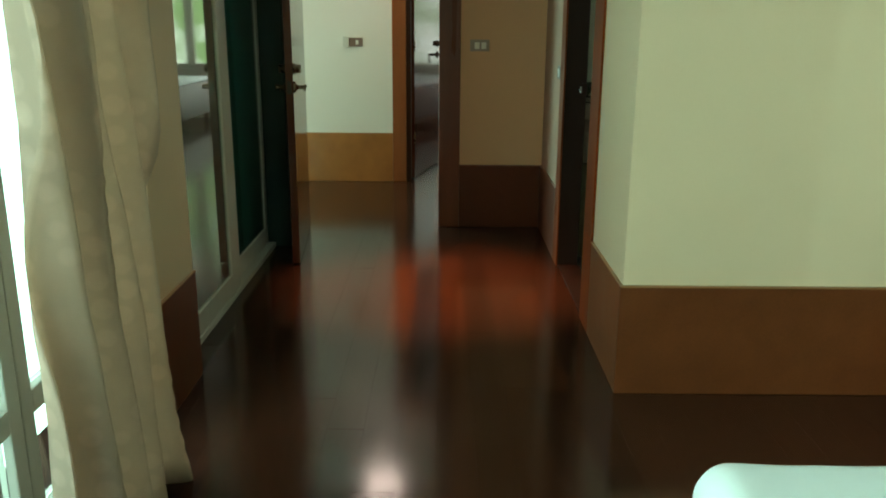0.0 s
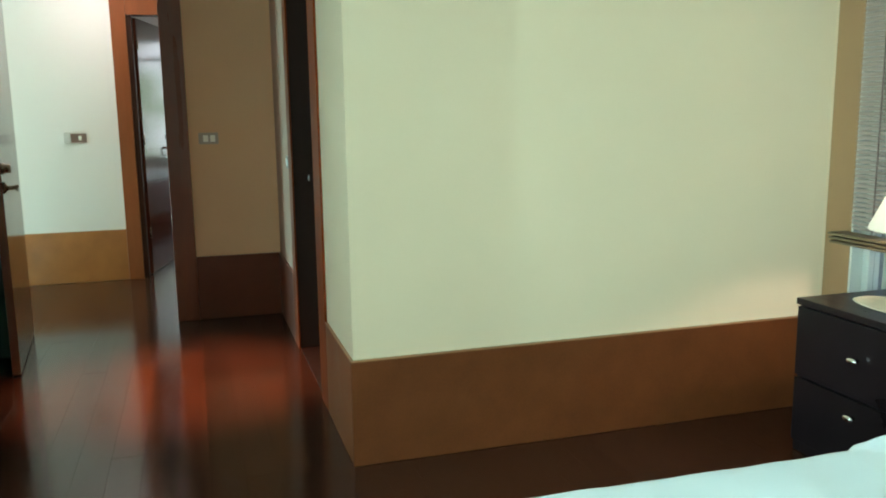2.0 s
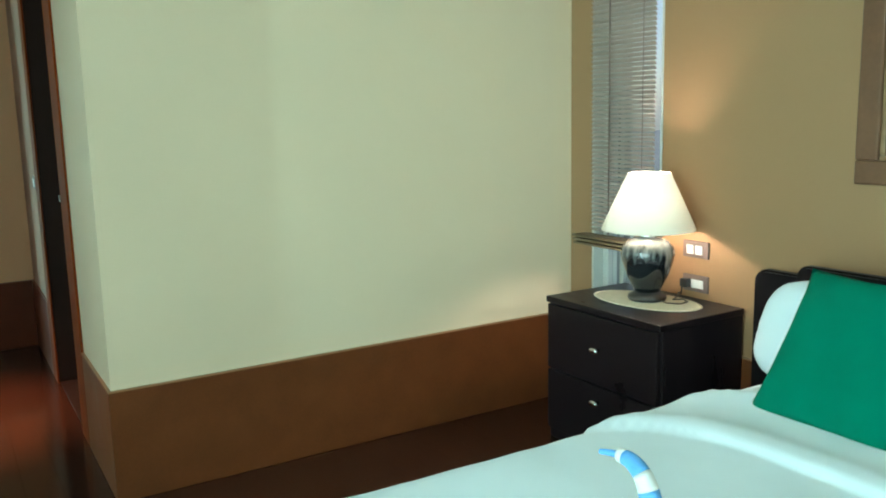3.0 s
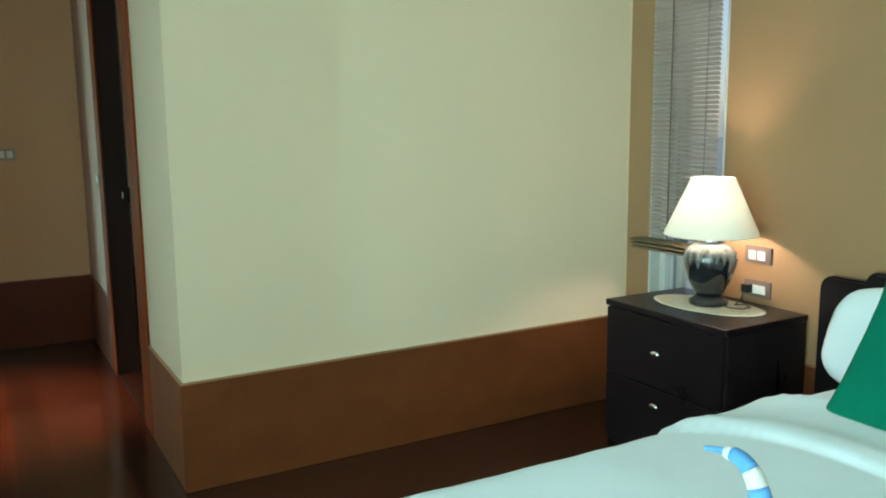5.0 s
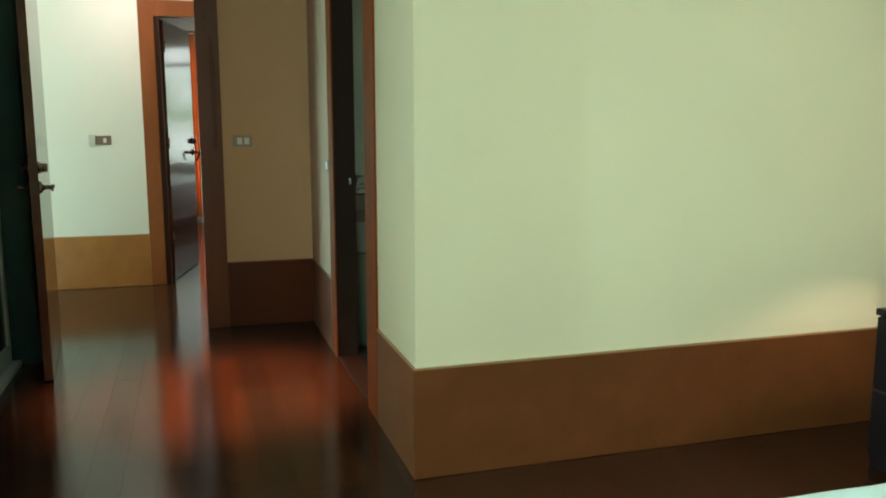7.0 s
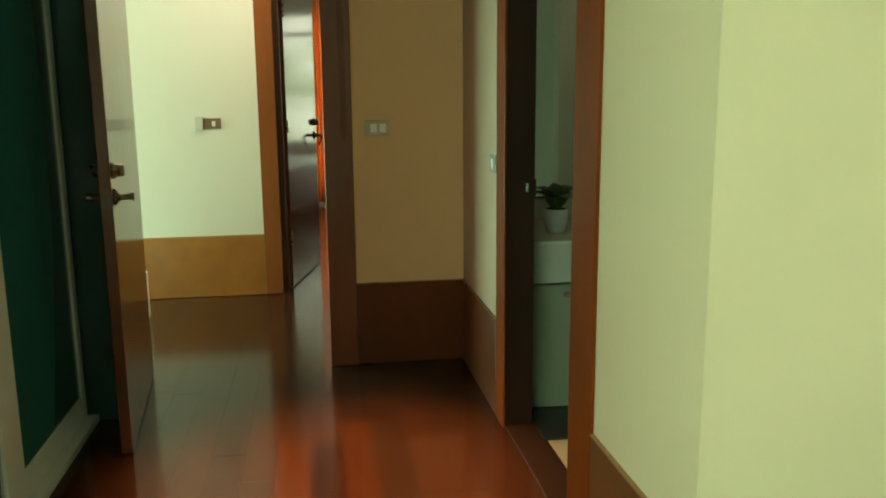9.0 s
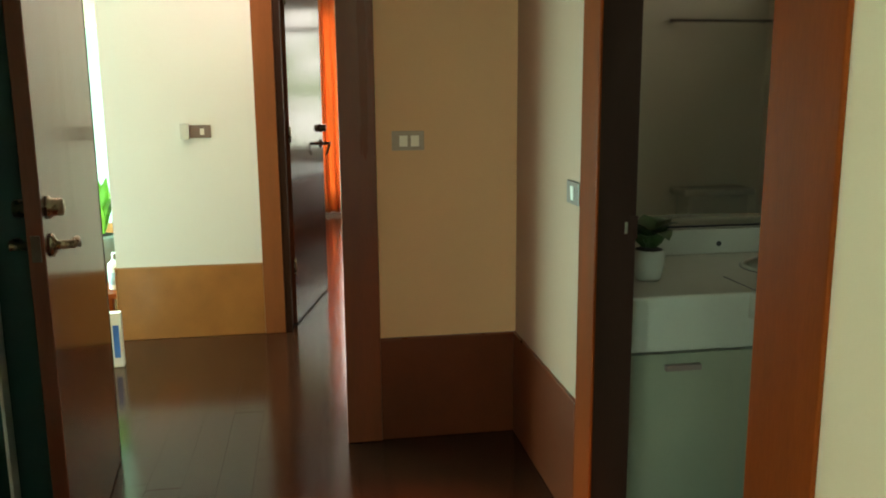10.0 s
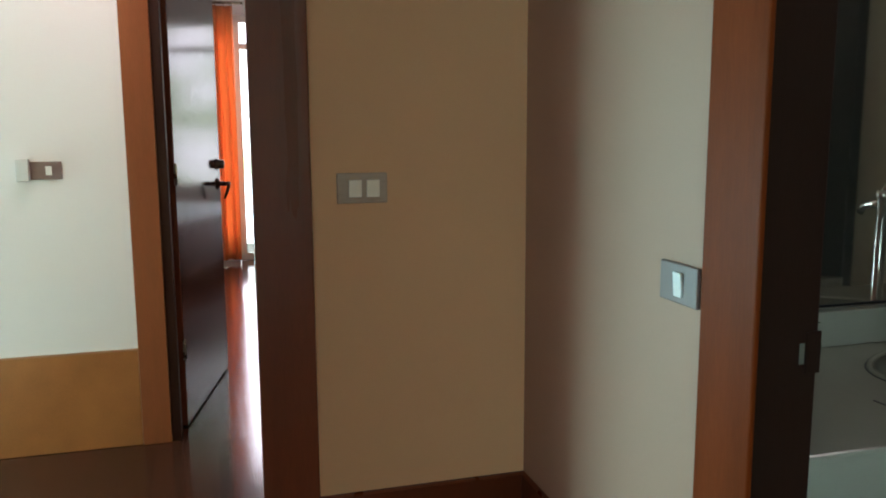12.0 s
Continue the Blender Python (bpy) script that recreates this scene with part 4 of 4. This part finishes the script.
# ---- bathroom ----
van = thing("vanity", "pale bathroom vanity with a thick white top", "vanity", (1.6, 5.55, 0))
for x0, x1 in ((-0.765, -0.1), (-0.095, 0.57), (0.575, 0.89)):
    d = part("drawer", box(bmesh.new(), x0, x1, -0.30, -0.281, 0.012, 0.535, 0.003), CABINET, van)
    cx = -0.568 if x0 < -0.5 else (x0 + x1) / 2
    part("handle", box(bmesh.new(), cx - 0.057, cx + 0.057, -0.322, -0.3005, 0.484, 0.503, 0.004), PLATE, d, "dark bar handle")
part("carcass", boxes([(-0.765, 0.89, -0.28, 0.305, 0.012, 0.535)]), CABINET, van)
part("plinth", boxes([(-0.76, 0.885, -0.25, 0.30, 0.0005, 0.0115)]), BLACKP, van)
part("top", box(bmesh.new(), -0.767, 0.892, -0.315, 0.313, 0.545, 0.718, 0.012, 3), CERAMIC, van, "thick white vanity top")
part("shadow_gap", boxes([(-0.76, 0.885, -0.285, 0.30, 0.5355, 0.5445)]), BLACKP, van)
part("overflow_hole", lathe([(0.010, 0), (0.010, 0.003)], 14, m=pose(-0.165, 0.2735, 0.757, 90, 0, 0)), BLACKP, van, "small round black hole")
part("upstand", box(bmesh.new(), -0.765, 0.89, 0.275, 0.313, 0.7185, 0.812, 0.004), CERAMIC, van)
front = bmesh.new()
outline = [(0.09 + 0.46 * math.cos(2 * math.pi * i / 36) , -0.30 + (0.16 if math.sin(2 * math.pi * i / 36) < 0 else 0.07) * math.sin(2 * math.pi * i / 36)) for i in range(36)]
low = front.faces.new([front.verts.new((x, y, 0.605)) for x, y in outline])
grown = bmesh.ops.extrude_face_region(front, geom=[low])
bmesh.ops.translate(front, verts=[v for v in grown["geom"] if isinstance(v, bmesh.types.BMVert)], vec=(0, 0, 0.145))
bmesh.ops.recalc_face_normals(front, faces=front.faces)
bmesh.ops.bevel(front, geom=[e for e in front.edges if abs(e.verts[0].co.z - e.verts[1].co.z) < 0.01 and e.calc_face_angle(0) > 1.2], offset=0.035, segments=4, affect="EDGES")
part("basin_front", front, CERAMIC, van, "white basin front bulging past the counter", True)
part("counter_joint", box(bmesh.new(), -0.339, -0.334, -0.314, -0.10, 0.7182, 0.7195), BLACKP, van, "dark joint beside the basin")
rim = bmesh.new()
oval = [(0.10 + 0.30 * math.cos(2 * math.pi * i / 40), 0.0 + 0.20 * math.sin(2 * math.pi * i / 40), 0.7205) for i in range(41)]
tube(oval, 0.007, 8, rim)
part("basin_rim", rim, CERAMIC, van, "raised oval basin rim", True)
part("basin_joint", tube([(0.10 + (x - 0.10) * 1.03, y * 1.045, 0.7182) for x, y, z in oval], 0.0022, 6), BLACKP, van, "dark joint round the basin", True)
part("bowl", lathe([(0.02, 0.7186), (0.27, 0.7195), (0.285, 0.722)], 40, m=Matrix.Translation((0.10, 0.0, 0)) @ Matrix.Diagonal((1, 0.67, 1, 1))), CERAMIC, van, "white basin bowl", True)
tap = thing("tap", "tall chrome basin tap", "tap", (1.80, 5.72, 0.718))
part("column", lathe([(0.026, 0.0005), (0.026, 0.008), (0.017, 0.014), (0.016, 0.36), (0.020, 0.37), (0.018, 0.385)], 20), CHROME, tap, "", True)
part("spout", tube([(0, 0, 0.33), (0.0, -0.03, 0.345), (0, -0.07, 0.335), (0, -0.085, 0.315)], 0.011), CHROME, tap, "curved chrome spout", True)
part("lever", tube([(0.0, 0, 0.384), (0.01, 0.0, 0.40), (0.03, 0.0, 0.405)], 0.007), CHROME, tap, "", True)
mir = thing("bathroom_mirror", "wide wall mirror with a black lower rail behind the basin", "mirror", (1.665, 5.875, 0.814))
part("glass", boxes([(-0.825, 0.825, -0.009, -0.0005, 0.008, 1.46)]), CLEAR_MIRROR, mir, "mirror pane")
part("lower_rail", box(bmesh.new(), -0.825, 0.825, -0.012, -0.0005, 0, 0.0075, 0.001), BLACKP, mir, "black lower rail")
bar = thing("towel_rail", "thin metal towel rail above the toilet", "rail", (2.19, 4.32, 1.70))
part("bar", tube([(-0.30, 0.06, 0), (0.30, 0.06, 0)], 0.008), BRONZE, bar, "", True)
for s in (-0.27, 0.27):
    part("bracket", tube([(s, 0.0005, 0), (s, 0.06, 0)], 0.009), BRONZE, bar, "", True)
toilet = thing("toilet", "white ceramic toilet with a lidded cistern against the partition", "toilet", (2.15, 4.32, 0))
part("cistern", box(bmesh.new(), -0.165, 0.19, 0.012, 0.19, 0.40, 0.752, 0.02, 3), CERAMIC, toilet, "", True)
part("cistern_lid", box(bmesh.new(), -0.20, 0.215, 0.006, 0.205, 0.7525, 0.79, 0.01, 3), CERAMIC, toilet, "overhanging cistern lid", True)
part("bowl", lathe([(0.11, 0.0005), (0.12, 0.02), (0.10, 0.14), (0.15, 0.28), (0.19, 0.37), (0.195, 0.388), (0.15, 0.39)], 32, m=Matrix.Translation((0.01, 0.40, 0)) @ Matrix.Diagonal((0.95, 1.15, 1, 1))), CERAMIC, toilet, "", True)
part("seat", lathe([(0.19, 0.3905), (0.2, 0.398), (0.19, 0.41), (0.12, 0.412)], 32, m=Matrix.Translation((0.01, 0.40, 0)) @ Matrix.Diagonal((0.95, 1.15, 1, 1))), WHITEP, toilet, "closed white seat", True)
struct("trim_bathroom_post", boxes([(2.45, 2.499, 4.70, 4.87, 0, H - 0.001)], 0.003), BLACKP, "black upright post on the bathroom wall", "post")
# flat black strip over the tiles along the vanity front
black_floor_strip = thing("black_floor_strip", "thin black strip on the cream tiles before the vanity", "mat", (1.2, 5.09, -0.0015))
part("strip_body", box(bmesh.new(), -0.385, 0.385, -0.14, 0.155, 0.0005, 0.012, 0.005, 3), BLACKP, black_floor_strip, "", True)
# unseen window added only to carry the bathroom fill lamp
w3 = tagged(thing("added_window_3", "small high window added out of view for the bathroom fill", "window", (2.56, 5.0, 1.86)), kind="structure")
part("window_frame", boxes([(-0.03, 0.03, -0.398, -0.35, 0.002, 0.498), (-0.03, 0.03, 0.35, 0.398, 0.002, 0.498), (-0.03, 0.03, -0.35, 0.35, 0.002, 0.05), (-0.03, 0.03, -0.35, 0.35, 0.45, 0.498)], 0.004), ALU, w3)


def leaf_blade(bm, length, width, bend, m, n=7, cup=0.25):
    """One tapered leaf along +z that bends over towards +x, with a folded midrib."""
    rows = []
    for i in range(n + 1):
        t = i / n
        a = bend * t
        c = Vector((length * (1 - math.cos(a)) / max(bend, 1e-3), 0, length * math.sin(a) / max(bend, 1e-3)))
        w = width * (math.sin(math.pi * min(1, 0.06 + 0.94 * t) ** 0.8) ** 0.8) / 2
        up = Vector((-math.cos(a), 0, math.sin(a)))
        rows.append([bm.verts.new(m @ (c + Vector((0, s * w, 0)) + up * abs(s) * w * cup)) for s in (-1, 0, 1)])
    for a, b in zip(rows, rows[1:]):
        for k in range(2):
            bm.faces.new((a[k], a[k + 1], b[k + 1], b[k]))


def potted_plant(name, label, at, pot_prof, pot_mat, pot_label, leaves, leaf_mat, seed):
    rnd = random.Random(seed)
    th = thing(name, label, "plant", at)
    part("pot", lathe(pot_prof, 32), pot_mat, th, pot_label, True)
    top_r, top_z = pot_prof[-1][0], pot_prof[-1][1]
    part("soil", lathe([(top_r * 0.9, top_z - 0.004), (top_r * 0.9, top_z + 0.002), (top_r * 0.5, top_z + 0.008)], 24), SOIL, th, "", True)
    count, l0, l1, w, b0, b1 = leaves
    for k in range(count):
        bm = bmesh.new()
        az = 360 * k / count + rnd.uniform(-20, 20)
        leaf_blade(bm, rnd.uniform(l0, l1), w * rnd.uniform(0.8, 1.1), rnd.uniform(b0, b1), pose(0, 0, top_z + 0.004, 0, 0, az) @ pose(top_r * 0.15, 0, 0, 0, rnd.uniform(2, 16), 0))
        o = part("leaf", bm, leaf_mat, th, "", True)
    return th


potted_plant("potted_plant", "small dark-leaved plant in a white pot on the vanity", (1.003, 5.46, 0.718), [(0.036, 0.0005), (0.042, 0.01), (0.052, 0.06), (0.05, 0.098), (0.047, 0.10)], CERAMIC, "small white pot", (9, 0.11, 0.17, 0.095, 0.9, 2.1), DARKLEAF, 4)

# ---- hall ----
bench = thing("bench", "low brown wooden bench against the hall wall", "bench", (-1.55, 8.1, 0))
part("top", box(bmesh.new(), -0.65, 0.40, -0.45, 0.45, 0.215, 0.245, 0.004), CASING, bench)
for sx in (-0.6, 0.34):
    for sy in (-0.40, 0.40):
        part("leg", box(bmesh.new(), sx - 0.025, sx + 0.025, sy - 0.025, sy + 0.025, 0.0005, 0.2145, 0.004), CASING, bench)
part("apron", box(bmesh.new(), -0.57, 0.31, -0.43, -0.41, 0.10, 0.2145, 0.003), CASING, bench)
potted_plant("potted_plant", "bright green broad-leaved plant in a grey metal pot", (-1.31, 8.05, 0.2455), [(0.062, 0.0005), (0.066, 0.01), (0.082, 0.25), (0.088, 0.262), (0.084, 0.27)], ZINC, "grey metal pot", (11, 0.30, 0.42, 0.11, 0.25, 1.0), LEAF, 9)
bot = thing("soap_bottle", "white pump bottle with a pale blue label", "bottle", (-1.19, 7.78, 0.2455))
part("bottle", lathe([(0.028, 0.0005), (0.031, 0.006), (0.031, 0.13), (0.026, 0.15), (0.012, 0.16), (0.012, 0.17)], 24), WHITEP, bot, "", True)
part("label", lathe([(0.0316, 0.03), (0.0316, 0.10)], 24), PALEBLUE, bot, "pale blue label band", True)
part("pump", tube([(0, 0, 0.17), (0, 0, 0.20), (0.0, -0.002, 0.21), (0.025, -0.01, 0.208), (0.035, -0.014, 0.20)], 0.006, 10), WHITEP, bot, "white pump head", True)
# plain white box standing in for a mirrored metal one
striped_box = thing("striped_box", "white box with a blue stripe standing on the floor", "box", (-1.06, 7.12, 0), 6)
part("box", box(bmesh.new(), -0.042, 0.042, -0.03, 0.03, 0.0005, 0.275, 0.003), BOX_WHITE, striped_box)
part("stripe", box(bmesh.new(), 0.002, 0.030, -0.0315, -0.0302, 0.05, 0.215), BLUEINK, striped_box, "blue printed stripe")
clight = thing("ceiling_light", "square white ceiling light in the hall", "lamp", (-0.43, 7.02, H))
part("frame", boxes([(-0.17, 0.17, -0.17, -0.145, -0.05, -0.0005), (-0.17, 0.17, 0.145, 0.17, -0.05, -0.0005), (-0.17, -0.145, -0.145, 0.145, -0.05, -0.0005), (0.145, 0.17, -0.145, 0.145, -0.05, -0.0005)], 0.003), ALU, clight)
part("diffuser", box(bmesh.new(), -0.144, 0.144, -0.144, 0.144, -0.045, -0.02), PANEL, clight, "glowing diffuser")
dl = thing("downlight", "round recessed ceiling downlight near the bathroom door", "lamp", (0.05, 4.55, H))
part("ring", lathe([(0.05, -0.004), (0.062, -0.006), (0.066, -0.0005)], 32), ALU, dl, "", True)
part("lens", lathe([(0.048, -0.0035), (0.048, -0.0008)], 28), PANEL, dl, "glowing lens", True)
w4 = tagged(thing("window_4", "tall window at the end of the hall", "window", (-3.02, 7.8, 0.2)), kind="structure")
part("window_frame", boxes([(0.04, 0.07, -1.498, -1.44, 0.002, 1.498), (0.04, 0.07, 1.44, 1.498, 0.002, 1.498), (0.04, 0.07, -0.03, 0.03, 0.05, 1.44), (0.04, 0.07, -1.44, 1.44, 0.002, 0.05), (0.04, 0.07, -1.44, 1.44, 1.44, 1.498)], 0.004), ALU, w4)

# ---- room beyond ----
w5 = tagged(thing("window_5", "white-framed glass door in the far room", "window", (1.11, 12.36, 0)), kind="structure")
for x0, x1, zb in ((-1.088, -0.86, 0.002), (-0.855, -0.195, 0.002), (-0.185, 0.44, 0.662), (0.445, 1.388, 0.662)):
    s = part("sash", boxes([(x0, x0 + 0.06, -0.025, 0.025, zb, 2.345), (x1 - 0.05, x1, -0.025, 0.025, zb, 2.345), (x0 + 0.06, x1 - 0.05, -0.025, 0.025, zb, zb + 0.07), (x0 + 0.06, x1 - 0.05, -0.025, 0.025, 2.03, 2.085), (x0 + 0.06, x1 - 0.05, -0.025, 0.025, 2.28, 2.345)], 0.004), ALU, w5)
    pn = part("pane", boxes([(x0 + 0.06, x1 - 0.05, -0.003, 0.003, zb + 0.07, 2.03)]), GLASS, s)
    pn.visible_shadow = False
curtain("curtain", "orange curtain drawn beside the far glass door", ORANGE, 12.16, 0.03, 0.25, 0.04, 2.40, 3, 0.035, 8, axis="x")
far_bed = thing("bed", "dark wooden bed with a white mattress in the far room", "bed", (1.86, 10.6, 0))
part("frame", boxes([(-0.72, -0.68, -1.25, 1.25, 0.15, 0.56), (-0.68, 0.70, -1.25, -1.21, 0.15, 0.56), (-0.68, 0.70, 1.21, 1.25, 0.15, 0.56), (-0.68, 0.70, -1.21, 1.21, 0.17, 0.30)], 0.006), JAMB, far_bed, "dark wooden bed frame")
part("mattress", box(bmesh.new(), -0.675, 0.695, -1.205, 1.205, 0.3005, 0.60, 0.04, 4), SHEET, far_bed, "white mattress", True)
for sx in (-0.66, 0.64):
    for sy in (-1.19, 1.13):
        part("leg", box(bmesh.new(), sx, sx + 0.06, sy, sy + 0.06, 0.0005, 0.1495, 0.004), JAMB, far_bed)
struct("backdrop", boxes([(-4, 1.0, 15.0, 15.05, -0.2, 5)]), GARDEN, "bright sky beyond the far glass door", "backdrop")
struct("backdrop", boxes([(1.0, 7, 15.0, 15.05, -0.2, 5)]), FAR_GARDEN, "green garden beyond the far window", "backdrop")
struct("backdrop", boxes([(-5.6, -5.55, -6, 12, -0.2, 5)]), GARDEN, "bright garden beyond the glass door", "backdrop")
struct("ground", boxes([(-60, 60, -60, 60, -0.5, -0.32)]), GROUND, "pale outside ground", "ground")

# ---- floors ----
floor = struct("floor", boxes([(-3.1, 2.9, -2.35, 3.55, -0.3, -0.011), (-3.1, XR + 0.06, 3.55, 6.0, -0.3, -0.011), (-3.1, 2.9, 6.0, 12.42, -0.3, -0.011)]), SUBFLOOR, "glossy red-brown wooden plank floor", "floor")
struct("floor_bathroom", boxes([(XR + 0.065, 2.62, 3.56, 5.99, -0.1, -0.002)]), BATHTILE, "cream tiled bathroom floor", "floor")

struct("trim_threshold", boxes([(XR + 0.002, 0.828, 4.263, 5.107, 0.001, 0.006)], 0.002), JAMB, "dark wooden threshold of the bathroom door", "threshold")


def plank_mesh(mat):
    bm = bmesh.new()
    w, c, t = 0.05985, 0.0002, 0.0002
    lo = [bm.verts.new(p) for p in ((-w, 0, -0.011), (w, 0, -0.011), (w, 1, -0.011), (-w, 1, -0.011))]
    mid = [bm.verts.new(p) for p in ((-w, 0, -t), (w, 0, -t), (w, 1, -t), (-w, 1, -t))]
    hi = [bm.verts.new(p) for p in ((-w + c, 0.0006, 0), (w - c, 0.0006, 0), (w - c, 0.9994, 0), (-w + c, 0.9994, 0))]
    for a, b in ((lo, mid), (mid, hi)):
        for k in range(4):
            bm.faces.new((a[k], a[(k + 1) % 4], b[(k + 1) % 4], b[k]))
    bm.faces.new(hi)
    return mesh("plank", bm, mat)


plank_me, light_me, dark_me = plank_mesh(PLANK), plank_mesh(PLANK_LIGHT), plank_mesh(PLANK_DARK)
rest_v, rest_f = [], []
rnd = random.Random(11)
PITCH = 0.12


def add_plank(x, y0, y1, near, tone):
    if y1 - y0 < 0.02:
        return
    if near:
        o = new("plank", tone)
        o.parent = floor
        o.location, o.scale = (x, y0 + 0.0005, 0), (1, y1 - y0 - 0.001, 1)
        o.rotation_euler = (radians(rnd.uniform(-0.02, 0.02)), radians(rnd.uniform(-0.2, 0.2)), 0)
    else:
        b = len(rest_v)
        lean = rnd.uniform(-0.006, 0.006)
        for v in plank_me.vertices:
            rest_v.append((v.co.x + x, y0 + 0.0005 + v.co.y * (y1 - y0 - 0.001), v.co.z + lean * v.co.x))
        for p in plank_me.polygons:
            rest_f.append([b + i for i in p.vertices])


x = -3.0
while x < 2.86:
    lo, hi = -2.3, 12.4
    spans = [(lo, hi)] if x < XR + 0.05 else [(lo, 3.55), (6.0, hi)]
    if x < -1.0:
        spans = [(4.6, 9.4)]
    honey = abs(x + 0.12) < 0.05     # one board in the passage is plainly lighter
    if honey:
        spans = [(lo, 3.85), (3.85, 5.12), (5.12, hi)]
    for a, b in spans:
        y = a
        first = rnd.uniform(0.3, 1.5)
        while y < b - 0.001:
            e = min(b, y + (first if y == a else rnd.choice((1.1, 1.35, 1.6))))
            tone = rnd.choice((plank_me, plank_me, plank_me, plank_me, dark_me, dark_me, light_me))
            if honey and a == 3.85:
                e, tone = b, light_me
            near = -1.0 < x < 0.95 and 2.0 < (y + e) / 2 < 7.9
            add_plank(x, y, e, near, tone)
            y = e
    x += PITCH
me = bpy.data.meshes.new("planks")
me.from_pydata(rest_v, [], rest_f)
me.materials.append(PLANK)
rest = new("planks", me)
rest.parent = floor
tagged(rest, kind="stuff")
